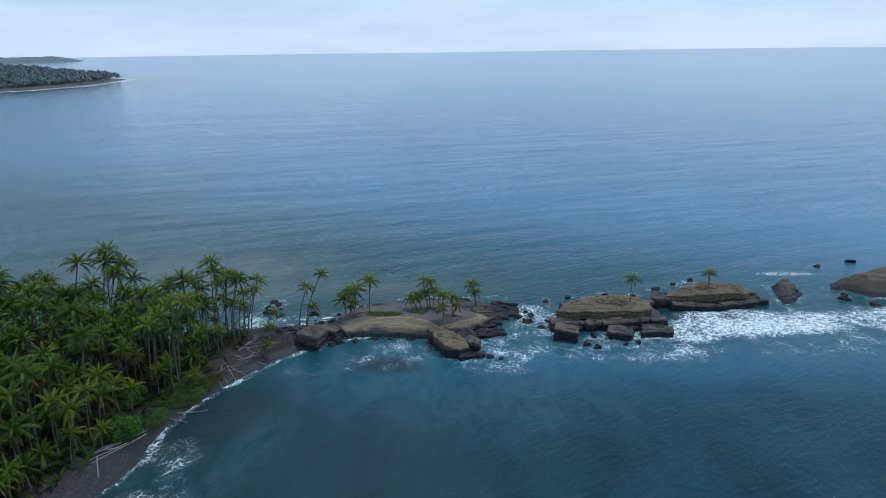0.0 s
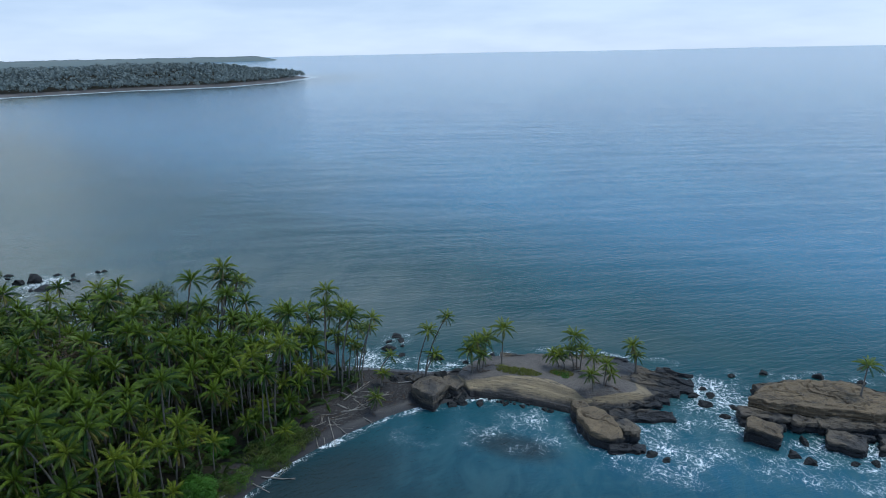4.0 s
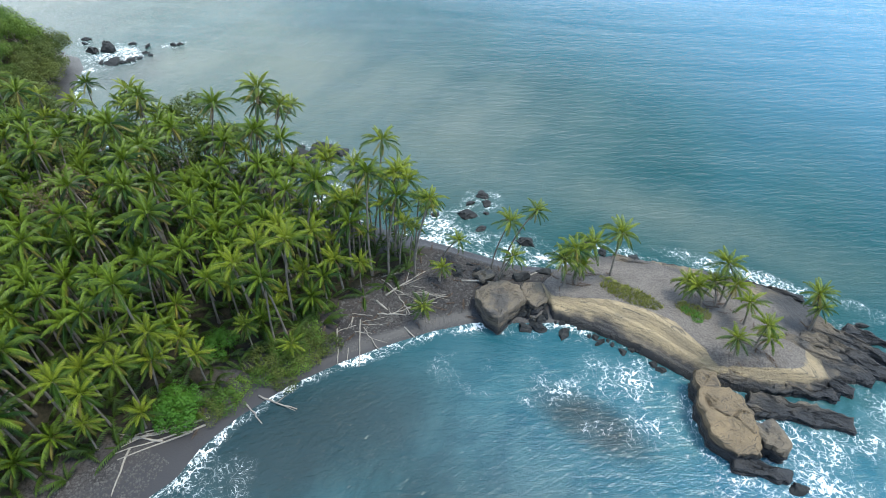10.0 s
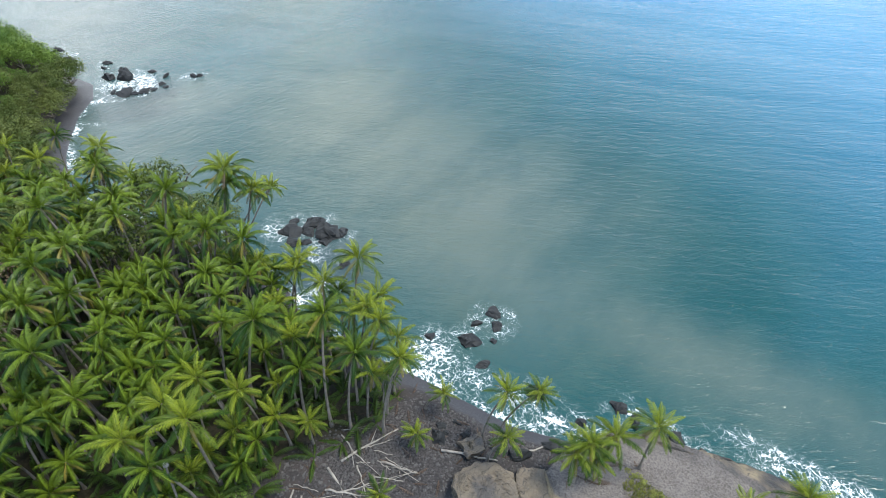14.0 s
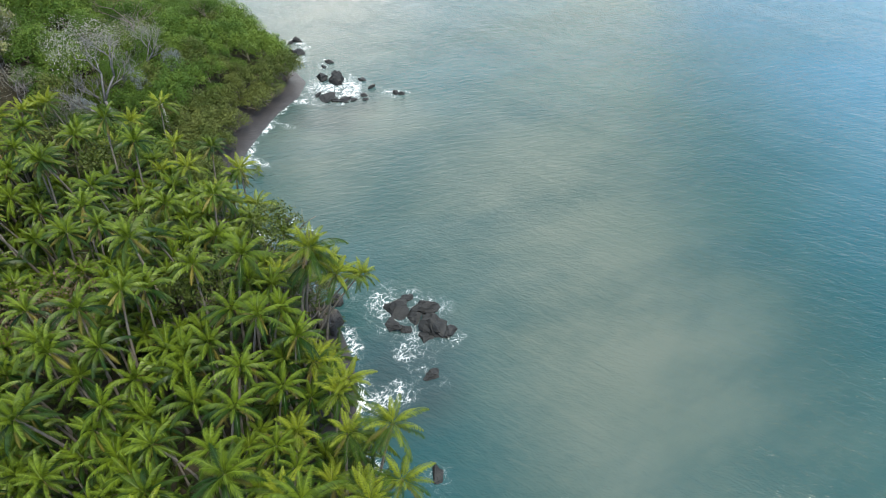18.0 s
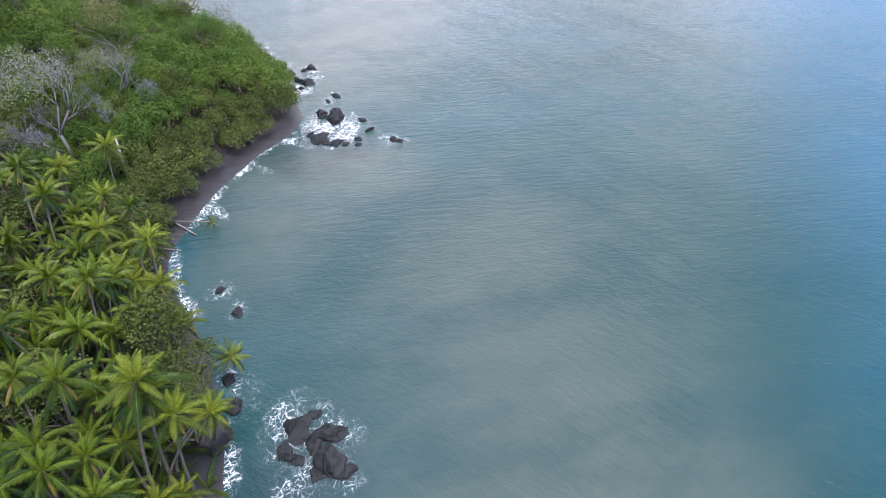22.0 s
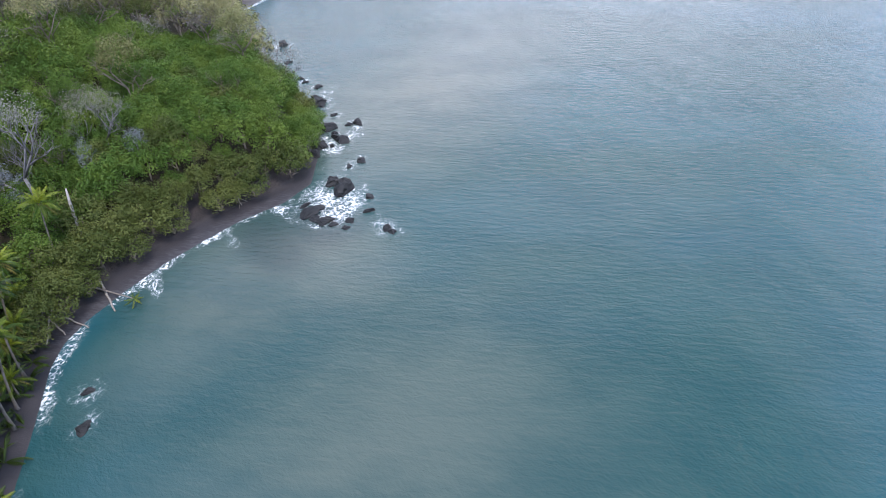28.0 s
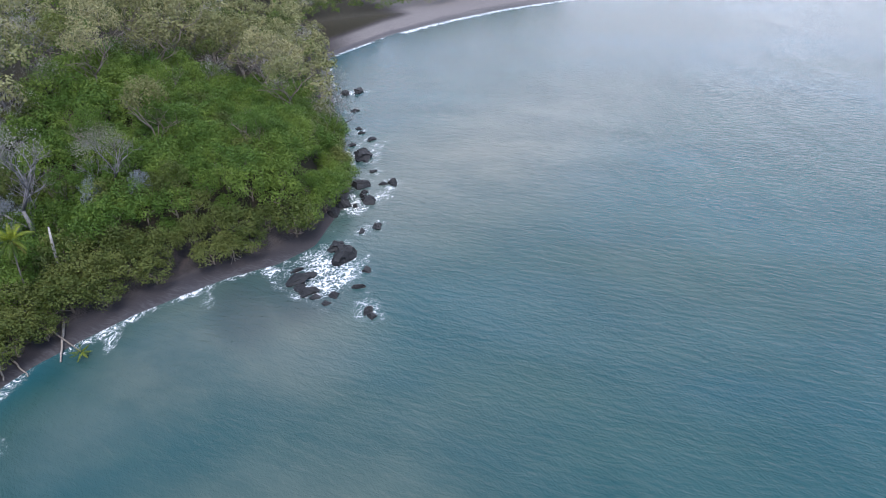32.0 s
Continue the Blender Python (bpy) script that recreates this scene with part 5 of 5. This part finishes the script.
def tree(name, label, category, R, H, trunk_h, lobes, leaves, leaf, seed, mat, bark, depth=2, flat=0.0, group=""):
    root = empty(name, Matrix.Identity(4), label, category, group)
    part("trunk", mesh_of("trunk", *limbs_data(min(trunk_h * 2.2, trunk_h + 1.5 * H), 0.6, depth, seed, 0.05 * R + 0.05), bark, True), root)
    part("crown", mesh_of("crown", *crown_data(R, H, lobes, leaves, leaf, seed, flat), mat), root, "", Matrix.Translation((0, 0, trunk_h)))
    return root


def place(t, spots, seed, lo=0.8, hi=1.2, sink=0.2):
    """Stand copies of one of the given trees at each spot."""
    rng = random.Random(seed)
    used = set()
    for x, y in spots:
        k = rng.randrange(len(t))
        g = rng.uniform(lo, hi)
        m = Matrix.LocRotScale((x, y, land_z(x, y) - sink), Euler((0, 0, rng.uniform(0, 6.28))), (g, g, g * rng.uniform(0.85, 1.2)))
        if k in used:
            copy_thing(t[k], m)
        else:
            used.add(k)
            t[k].matrix_basis = m
    for k, o in enumerate(t):
        if k not in used:
            for q in (*o.children_recursive, o):
                bpy.data.objects.remove(q)


bush_words = "dense rounded green broadleaf bush on the headland slope"
bushes = [tree("bush", bush_words, "bush", 3.2, 3.2, 2.2, 26, 100, 0.14, 500 + i, M_LEAF, M_BARK, 2, 0.2, "bushes on the headland") for i in range(5)]
low_bushes = [tree("bush", "olive green broadleaf bush with dry brown leaves", "bush", 3.0, 3.1, 2.2, 26, 100, 0.14, 510 + i, M_LEAF_YELLOW, M_BARK, 2, 0.2, "bushes on the headland") for i in range(3)]
HEADLAND = [(-130, 132.8), (-141, 134.4), (-148, 136.6), (-158, 141), (-168, 146.8), (-175, 154), (-182.5, 161), (-193, 162), (-204, 161.2), (-213, 158.4), (-225, 152), (-239, 143.4), (-241, 118), (-230, 100),
            (-215, 92), (-190, 100), (-172, 104), (-160, 108), (-152, 118), (-142, 127)]
bush_spots = scatter(HEADLAND, 3.35, 21, 11000)
bush_s = signed(COAST, np.array([p[0] for p in bush_spots]), np.array([p[1] for p in bush_spots]))
rng = random.Random(64)
olive_side = [d + rng.uniform(-4, 4) < 13 and p[0] > -186 or rng.random() < 0.06 for d, p in zip(bush_s, bush_spots)]
place(bushes, [p for p, k in zip(bush_spots, olive_side) if not k], 22, 0.8, 1.25)
place(low_bushes, [p for p, k in zip(bush_spots, olive_side) if k], 29, 1.0, 1.35)

grey_words = "bare pale grey tree with leafless twigs"
bare = []
for i in range(4):
    r = empty("bare_tree", Matrix.Identity(4), grey_words, "tree", "leafless trees")
    part("trunk", mesh_of("trunk", *limbs_data(8.0, 0.6, 5, 600 + i, 0.16, 3), M_ASH if i < 3 else M_TWIG, True), r)
    part("crown", mesh_of("crown", *crown_data(3.6, 3.2, 22, 40 if i < 3 else 70, 0.09, 610 + i), M_LEAF_GREY if i < 3 else M_DRY), r, "sparse dry leaves", Matrix.Translation((0, 0, 4.2)))
    bare.append(r)
brown_bare = bare.pop()
tagged(brown_bare, "brown leafless tree standing among palms")
place(bare, [(-209, 97), (-173, 102), (-156, 112), (-244, 89), (-231, 131), (-267, 129.7), (-261, 128.5), (-232, 146.5), (-218, 98), (-190, 101), (-177, 103), (-172, 100), (-165, 104), (-182, 95), (-196, 92), (-230, 112), (-245, 122)], 24, 1.05, 1.4)
big = [empty("bare_tree", Matrix.Identity(4), "tall pale grey tree with bare spreading limbs above the bushes", "tree", "leafless trees") for _ in range(2)]
for i, r in enumerate(big):
    part("trunk", mesh_of("trunk", *limbs_data(13.0, 0.5, 6, 640 + i, 0.36, 3), M_ASH, True), r)
    part("crown", mesh_of("crown", *crown_data(4.2, 3.4, 26, 100, 0.08, 650 + i), M_LEAF_GREY), r, "sparse dry grey leaves", Matrix.Translation((0, 0, 9.4)))
place(big, [(-173.1, 127.9), (-159.4, 118.9)], 33, 1.2, 1.3)
ashen = [tree("shrub", "pale blue grey shrub at the foot of a bare tree", "shrub", 2.1, 2.8, 2.4, 22, 80, 0.12, 660 + i, M_LEAF_ASH, M_ASH, 2, 0.2, "grey shrubs on the slope") for i in range(2)]
place(ashen, [(-169.4, 126.6), (-170.6, 124.8), (-173.8, 134.1), (-158, 116.4), (-161, 114.6)], 34, 0.9, 1.25)
tall = [tree("tree", words, "tree", 3.6, 3.6, 8.2, 26, 80, 0.15, 670 + i, m, M_BARK, 4, 0.1, "tall trees on the hill") for i, (words, m) in enumerate((
    ("tall pale olive tree above the bushes", M_LEAF_OLIVE), ("tall green broadleaf tree on the hill", M_LEAF), ("tall dry brown tree with thin crown", M_LEAF_HILL)))]
place(tall[:1], [(-188, 127.6), (-217, 107), (-242, 92), (-254, 105), (-236, 118), (-222, 84), (-226, 95)], 35, 1.05, 1.35)
place(tall[1:2], [(-167.8, 121.7), (-196.5, 147.2), (-207, 152), (-205, 118), (-211, 92), (-248, 112), (-180, 119), (-199, 142)], 36, 0.8, 1.15)
place(tall[2:], [(-195, 108.5), (-205, 104), (-228, 104), (-244, 104), (-263, 115), (-232, 128), (-222, 140), (-240, 130), (-252, 122)], 37, 1.0, 1.3)
place([brown_bare], [(-97.9, 110.8)], 27, 2.25, 2.3)
olive = [tree("tree", "spreading olive green tree with thin crown", "tree", 3.6, 3.0, 8.5, 26, 75, 0.16, 700 + i, M_LEAF_YELLOW, M_BARK, 3, 0.1, "trees among the palms") for i in range(3)]
place(olive, [(-115.2, 122.6), (-95, 129.4), (-100.5, 143.5), (-92.5, 143.4), (-97, 140.5), (-103, 141), (-137, 118), (-146, 108), (-180, 90), (-200, 97), (-222, 92), (-250, 95), (-232, 100), (-160, 96), (-108, 138), (-236, 108), (-262, 112), (-246, 86), (-268, 92), (-282, 104)], 25, 1.0, 1.25)
bright = [tree("shrub", "bright green round shrub at the edge of the beach", "shrub", 2.4, 2.3, 0.8, 22, 210, 0.095, 720 + i, M_LEAF_BRIGHT, M_BARK, 2, 0.2, "shrubs by the beach") for i in range(2)]
vines = [tree("vine_patch", "low tangle of green beach vines and shrubs", "shrub", 2.2, 1.1, 0.3, 20, 80, 0.11, 730 + i, M_LEAF_YELLOW if i else M_LEAF, M_BARK, 1, 0.6, "shrubs by the beach") for i in range(2)]
place(vines, [(-57, 112.5), (-54.8, 113), (-56.4, 107.4), (-57.9, 104.4), (-58.6, 109.5), (-59.5, 101.5), (-56, 115.5), (-53, 112), (-53.4, 108.6), (-57, 118), (-58.4, 120.7), (-59.4, 121.6), (-56, 110), (-54.4, 110.6), (-53.6, 114), (-52, 116.4), (-54.6, 116), (-57.6, 102), (-58.6, 99.8)], 28, 0.75, 1.1)
place(bright, [(-64.5, 107.8), (-62.4, 98.4), (-60.8, 96.8)], 26, 1.0, 1.12)

# woods on the hill behind, and along the far shores
def woods(name, label, poly, gap, seed, mat, size, leaves, leaf, lobes=9, rise=0.55):
    spots = scatter(poly, gap, seed, 14000)
    vs, fs = [], []
    sets = [crown_data(1.0, 0.9, lobes, leaves, leaf, seed + i, 0.2) for i in range(5)]
    rng = random.Random(seed)
    xy = np.array(spots)
    zz = land_height(xy[:, 0], xy[:, 1], signed(COAST, xy[:, 0], xy[:, 1]))
    for (x, y), z in zip(spots, zz):
        v, f2 = sets[rng.randrange(5)]
        k = size * rng.uniform(0.75, 1.3)
        h = z + k * rise + rng.uniform(0, size * 0.7)
        c, s = math.cos(x), math.sin(x)
        b = len(vs)
        vs.extend((x + k * (c * a - s * d), y + k * (s * a + c * d), h + k * e) for a, d, e in v)
        fs.extend((b + g[0], b + g[1], b + g[2]) for g in f2)
    tagged(new(name, mesh_of(name, vs, fs, mat)), label, "woods", kind="stuff")


HILL = [(-236, 143.5), (-257, 132), (-284, 117.2), (-314, 101), (-330, 86), (-358, 90), (-400, 106), (-446, 138), (-520, 180), (-560, 60), (-420, -60), (-250, -60), (-160, 20), (-150, 92), (-172, 104), (-190, 96), (-215, 90), (-232, 99), (-242, 118)]
woods("hill_woods", "dry forest of olive green trees on the hill", HILL, 7.1, 31, M_LEAF_HILL, 4.6, 26, 0.085, 14, 1.2)
woods("hill_bush", "green bushes between the trees on the hill", HILL, 6.8, 32, M_LEAF, 2.9, 22, 0.09, 11, 0.6)
woods("hill_grey_woods", "grey leafless looking trees on the hill", HILL, 26, 34, M_LEAF_GREY, 4.2, 30, 0.06, 13, 1.1)
FAR_SHORE = [(-1500, 835), (-1310, 872), (-1120, 955), (-1012, 1145), (-866, 1272), (-842, 1400), (-856, 1560), (-895, 1740), (-960, 1785), (-1700, 1760), (-1800, 900)]
woods("far_woods", "dark green forest on the far low headland", FAR_SHORE, 14, 33, M_LEAF_FAR_HAZED, 9.0, 9, 0.28, 7)

# a second headland on the horizon, its haze put into the leaf colour
arc_a, arc_r = np.linspace(28.6, 70, 160), np.linspace(0, 1, 14)
HA, HR = np.meshgrid(np.radians(arc_a), arc_r)
rise = ss(np.degrees(HA), 28.6, 32)
base_r = 4150 - 250 * ss(np.degrees(HA), 30, 60)
HZ = 22 + (34 * np.sin(np.pi * HR) ** 0.6 + 40 * np.exp(-((np.degrees(HA) - 60) / 5) ** 2) * HR + 7 * wavy(HA * 4000, HR * 900, 50, 71) * np.sin(np.pi * HR)) * rise
verts = np.stack([-np.sin(HA) * (base_r + 500 * HR), np.cos(HA) * (base_r + 500 * HR), HZ], -1).reshape(-1, 3)
cols = len(arc_a)
quads = [(j * cols + i, j * cols + i + 1, (j + 1) * cols + i + 1, (j + 1) * cols + i) for j in range(13) for i in range(cols - 1)]
tagged(new("far_headland", mesh_of("far_headland", verts.tolist(), quads, M_LEAF_FAR_HAZED, True)), "low wooded headland on the horizon", "headland", kind="structure")

# ---- driftwood ----
def log(p, q, r, seed, name="driftwood_log", label="bleached driftwood log on dark sand", forks=0):
    rng = random.Random(seed)
    P, Q = Vector(p), Vector(q)
    path = [P.lerp(Q, i / 6) + Vector((rng.uniform(-1, 1), rng.uniform(-1, 1), rng.uniform(-.2, .5))) * 0.12 for i in range(7)]
    vs, fs = tube(path, [r * (1.25 - 0.6 * i / 6) for i in range(7)], 7)
    for k in range(forks):
        a = path[3 + k % 3]
        d = (Q - P).normalized() + Vector((rng.uniform(-.8, .8), rng.uniform(-.8, .8), rng.uniform(0.1, .6)))
        v, f2 = tube([a, a + d * 0.8, a + d * rng.uniform(1.4, 2.4)], [r * .6, r * .45, r * .25], 5)
        b = len(vs)
        vs += v
        fs += [tuple(b + i for i in g) for g in f2]
    o = Vector(P)
    ob = new(name, mesh_of(name, [tuple(Vector(v) - o) for v in vs], fs, M_DRIFT, True))
    ob.location = o
    return tagged(ob, label, "driftwood", "driftwood on the beach")


def ground_log(x, y, turn, length, r, seed, forks=0, rise=0.0):
    a, b = (x, y), (x + length * math.cos(radians(turn)), y + length * math.sin(radians(turn)))
    return log((*a, max(land_z(*a), 0) + r), (*b, max(land_z(*b), 0) + r + rise), r, seed, forks=forks)


for i, row in enumerate([(-50, 128.6, 70, 8, .13, 2), (-50.6, 127, -15, 9, .14, 0), (-49, 124.8, 30, 5, .12, 3), (-47.2, 125.8, 55, 4, .1, 2), (-52, 122.5, -60, 7.5, .09, 0), (-50.6, 122.7, -56, 8, .09, 0),
                         (-58.9, 119.5, -35, 6, .15, 0), (-52.6, 119.6, -52, 6, .12, 0), (-46, 131.5, 20, 5, .12, 1), (-41, 137.2, 28, 7, .14, 0), (-33.6, 142.4, 60, 4, .14, 0), (-58.0, 99.0, 232, 10, .13, 1), (-58.9, 98.2, 229, 9.5, .1, 0), (-59.6, 97.6, 236, 9, .1, 0),
                         (-57.6, 98.0, 234, 11, .12, 0), (-59.4, 96.6, 230, 8, .12, 2), (-58.4, 96.4, 238, 9, .11, 0), (-60.5, 93.5, 205, 6, .13, 0), (-63, 90.5, -60, 6, .12, 0), (-55, 105, 10, 6, .12, 2), (-55.5, 103.2, -15, 4, .1, 0),
                         (-148, 134.6, 40, 10, .2, 0), (-139.5, 130.5, 25, 8, .18, 0), (-137.5, 131.5, 55, 5, .16, 1), (-138.5, 133, 70, 6, .14, 0), (-175.5, 150.4, 40, 3.5, .12, 4), (-52.5, 131, -10, 5, .1, 1), (-48, 129.4, -30, 4, .1, 2)]):
    ground_log(*row[:5], 900 + i, row[5])


# ---- low growth and small pieces ----
def undergrowth():
    """Ferns, seedlings and fallen leaves under the palms."""
    rng = random.Random(77)
    datas = [frond_data(3.6, lift, 75, 60 + i, 12, 6) for i, lift in enumerate((72, 55, 35, 20))]
    grown = [(-67, 60), (-65, 84), (-60.5, 95), (-59.5, 105), (-57, 112), (-54.5, 120), (-52, 127), (-50, 133), (-50, 141.5), (-60, 142.6), (-72, 141.4), (-85, 144.6), (-100, 144), (-116, 140.4), (-126, 136), (-133, 131.5), (-149, 118), (-155, 108), (-140, 70), (-120, 40), (-78, 40)]
    vs, fs = [], []
    for x, y in scatter(grown, 2.3, 78, 11000):
        z = land_z(x, y)
        for k in range(6):
            m = Matrix.Translation((x, y, z)) @ Matrix.Rotation(rng.uniform(0, 6.28), 4, "Z") @ Matrix.Scale(rng.uniform(0.5, 1.35), 4)
            v, f2 = datas[rng.randrange(4)]
            b = len(vs)
            vs.extend(tuple(m @ Vector(q)) for q in v)
            fs.extend(tuple(b + q for q in g) for g in f2)
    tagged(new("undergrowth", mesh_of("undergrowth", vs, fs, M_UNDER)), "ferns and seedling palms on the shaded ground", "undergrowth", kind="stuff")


undergrowth()


def grass_patch(cx, cy, a, b, turn, seed, count):
    rng = random.Random(seed)
    vs, fs = [], []
    c, s = math.cos(radians(turn)), math.sin(radians(turn))
    for k in range(count):
        r, t = math.sqrt(rng.random()), rng.uniform(0, 6.28)
        u, v = a * r * math.cos(t), b * r * math.sin(t)
        x, y = cx + u * c - v * s, cy + u * s + v * c
        z = float(spit_top(np.array(x), np.array(y))) - 0.15
        h = rng.uniform(0.35, 0.8)
        d = Vector((rng.uniform(-.5, .5), rng.uniform(-.5, .5), 1)).normalized()
        w = Vector((math.cos(t * 7), math.sin(t * 7), 0)) * 0.09
        i = len(vs)
        vs += [(x - w.x, y - w.y, z), (x + w.x, y + w.y, z), (x + d.x * h, y + d.y * h, z + d.z * h)]
        fs.append((i, i + 1, i + 2))
    tagged(new("grass_tuft", mesh_of("grass_tuft", vs, fs, M_GRASS)), "yellow green grass growing on the rock top", "grass", kind="stuff")


grass_patch(-16.5, 146.2, 5.0, 1.9, -8, 1, 1500)
grass_patch(-7.4, 147.6, 2.6, 1.6, 0, 2, 700)
creepers = [tree("shrub", "yellow green creeping shrub on the rock top", "shrub", 1.25, 0.6, 0.2, 14, 48, 0.12, 760 + i, M_GRASS if i < 2 else M_LEAF_BRIGHT, M_BARK, 1, 0.4, "shrubs on the rock point") for i in range(3)]
used = set()
rng = random.Random(12)
for x, y, k in ((-20.4, 147.6, 0), (-19, 147.1, 1), (-17.6, 146.9, 0), (-16.2, 146.2, 1), (-14.8, 145.6, 0), (-13.4, 145.4, 1), (-12.2, 145.9, 0), (-18.4, 148.2, 1), (-15.6, 147.4, 0), (-13.9, 146.8, 1), (-21.6, 148.4, 1), (-7.9, 146.6, 2), (-6.6, 146.4, 2), (-7.4, 147.8, 2), (-9, 147.8, 0), (-34.4, 134.8, 2)):
    z = 3.7 if x < -30 else float(spit_top(np.array(x), np.array(y)))
    g = rng.uniform(0.45, 1.15)
    m = Matrix.LocRotScale((x + rng.uniform(-0.5, 0.5), y + rng.uniform(-0.9, 0.9), z - 0.2), Euler((0, 0, rng.uniform(0, 6.28))), (g, g, g))
    if k in used:
        copy_thing(creepers[k], m)
    else:
        used.add(k)
        creepers[k].matrix_basis = m


def litter():
    """Fallen brown palm leaves on the beach and round the trunks."""
    rng = random.Random(55)
    datas = [frond_data(2.6, 8, 14, 90 + i, 9) for i in range(3)]
    neck = [(-50, 117), (-45, 124.5), (-38, 131.5), (-33, 136), (-28, 141), (-28, 146), (-40, 143.4), (-50, 143), (-58, 125), (-61, 108), (-60, 96), (-57, 97), (-55, 108)]
    spots = [(x, y, land_z(x, y)) for x, y in scatter(neck, 1.7, 56, 3000)]
    spots += [(bx + rng.uniform(-1.6, 1.6), by + rng.uniform(-1.4, 1.4), None) for bx, by, *rest in POINT_PALMS for _ in range(4)]
    vs, fs = [], []
    for x, y, z in spots:
        z = float(spit_top(np.array(x), np.array(y))) - 0.05 if z is None else z
        m = Matrix.Translation((x, y, z + 0.08)) @ Matrix.Rotation(rng.uniform(0, 6.28), 4, "Z") @ Matrix.Scale(rng.uniform(0.35, 0.85), 4)
        v, f2 = datas[rng.randrange(3)]
        b = len(vs)
        vs.extend(tuple(m @ Vector(q)) for q in v)
        fs.extend(tuple(b + q for q in g) for g in f2)
    tagged(new("fallen_fronds", mesh_of("fallen_fronds", vs, fs, M_LITTER)), "dry brown fallen palm leaves on sand and gravel", "leaf litter", kind="stuff")


M_LITTER = leaf_material("leaf_litter", (0.0375, 0.0263, 0.0188), (0.0975, 0.0638, 0.045), (0.136, 0.1, 0.08), 0.6, 0.9)
litter()

snag = empty("tree_snag", Matrix.Translation((-155.5, 129.4, 15.1 - 10.8)), "bleached broken tree trunk standing among bushes", "dead tree")
part("trunk", mesh_of("trunk", *tube([(0.7, 0, 0), (0.5, 0, 4), (0.0, 0.1, 8), (-0.5, 0.2, 10.8)], [.34, .3, .26, .14], 7), M_PALE, True), snag)
pole = empty("dead_palm", Matrix.Translation((-58.7, 112.7, land_z(-58.7, 112.7) - 0.2)), "dead palm trunk without leaves", "dead palm")
part("trunk", trunk_mesh((0.6, 0.8, 12.2)), pole)
part("stub", mesh_of("stub", *tube([(0.6, 0.8, 12.0), (0.6, 0.8, 12.7)], [.32, .22], 7), M_PALE, True), pole, "pale frayed crown stub")
palm((-148.4, 128.2, land_z(-148.4, 128.2)), (-149.2, 129.5, 16.4), 190, "lone yellowish coconut palm above the bushes", True, 1.1, "palms along the beach", 18, 5, 1)
palm((-145.6, 133.6, 1.5), (-142.4, 143.8, 1.4), 191, "fallen palm trunk with a green tuft over the water", True, 0.5, "palms along the beach", 12, 0, 0, 1.0)


def cobbles(poly, count, lo, hi, seed, label):
    """Loose grey stones strewn over a stretch of beach."""
    rng = random.Random(seed)
    base = [(1, 0, 0), (0.4, 0.9, 0.1), (-0.7, 0.7, 0), (-1, -0.2, 0.1), (-0.2, -1, 0), (0.7, -0.7, 0.05), (0.1, 0.1, 0.75)]
    tri = [(0, 1, 6), (1, 2, 6), (2, 3, 6), (3, 4, 6), (4, 5, 6), (5, 0, 6)]
    xs, ys = [p[0] for p in poly], [p[1] for p in poly]
    P = np.array([(rng.uniform(min(xs), max(xs)), rng.uniform(min(ys), max(ys))) for _ in range(count * 3)])
    P = P[signed(poly, P[:, 0], P[:, 1]) > 0][:count]
    Z = land_height(P[:, 0], P[:, 1], signed(COAST, P[:, 0], P[:, 1]))
    vs, fs = [], []
    for (x, y), z in zip(P, Z):
        r = rng.uniform(lo, hi) * rng.uniform(0.6, 1)
        c, s2, b = math.cos(x * 9), math.sin(x * 9), len(vs)
        vs.extend((x + r * (c * a - s2 * d), y + r * (s2 * a + c * d), z + r * (e - 0.1) * rng.uniform(0.7, 1.1)) for a, d, e in base)
        fs.extend((b + i, b + j, b + k) for i, j, k in tri)
    tagged(new("cobble", mesh_of("cobble", vs, fs, M_COBBLE)), label, "stones", kind="stuff")


M_COBBLE = plain_material("cobble_stone", (0.09, 0.083, 0.08), (0.04, 0.037, 0.037), 1.3, 0.8, 0.2, False)
cobbles([(-64, 68), (-60.5, 78), (-57.5, 86), (-57.5, 92), (-62, 92), (-66, 84), (-70, 70)], 2200, 0.07, 0.24, 1, "grey cobbles on the dark beach")
cobbles([(-50, 116), (-44, 123.5), (-36, 131.5), (-28, 136), (-27, 148), (-40, 144), (-50, 143), (-56, 125)], 2600, 0.07, 0.26, 2, "stones and rubble on the neck of the point")
rng = random.Random(41)
for i in range(15):
    x, y = rng.uniform(-53, -43), rng.uniform(118, 134)
    if land_z(x, y) > 0.5:
        ground_log(x, y, rng.uniform(-40, 60), rng.uniform(1.5, 4.5), rng.uniform(.05, .09), 950 + i, rng.randrange(3))

stump = empty("dead_tree", Matrix.Translation((-203.6, 90.4, land_z(-203.6, 90.4) - 0.3)), "bleached dead tree with white broken top on the hill", "dead tree")
lift = 24.2 - land_z(-203.6, 90.4)
part("trunk", mesh_of("trunk", *tube([(0, 0, 0), (0.2, 0, lift), (0.3, 0.1, lift + 4)], [.6, .5, .45], 8), M_PALE, True), stump)
for i in range(6):
    q = 1.05 * i
    part("limb", mesh_of("limb", *tube([(0.3, 0.1, lift + 2), (0.3 + 0.6 * math.cos(q), 0.1 + 0.6 * math.sin(q), lift + 4.4), (0.3 + 1.2 * math.cos(q), 0.1 + 1.2 * math.sin(q), lift + 5.4)], [.34, .3, .22], 6), M_WHITE, True), stump, "white broken limb")
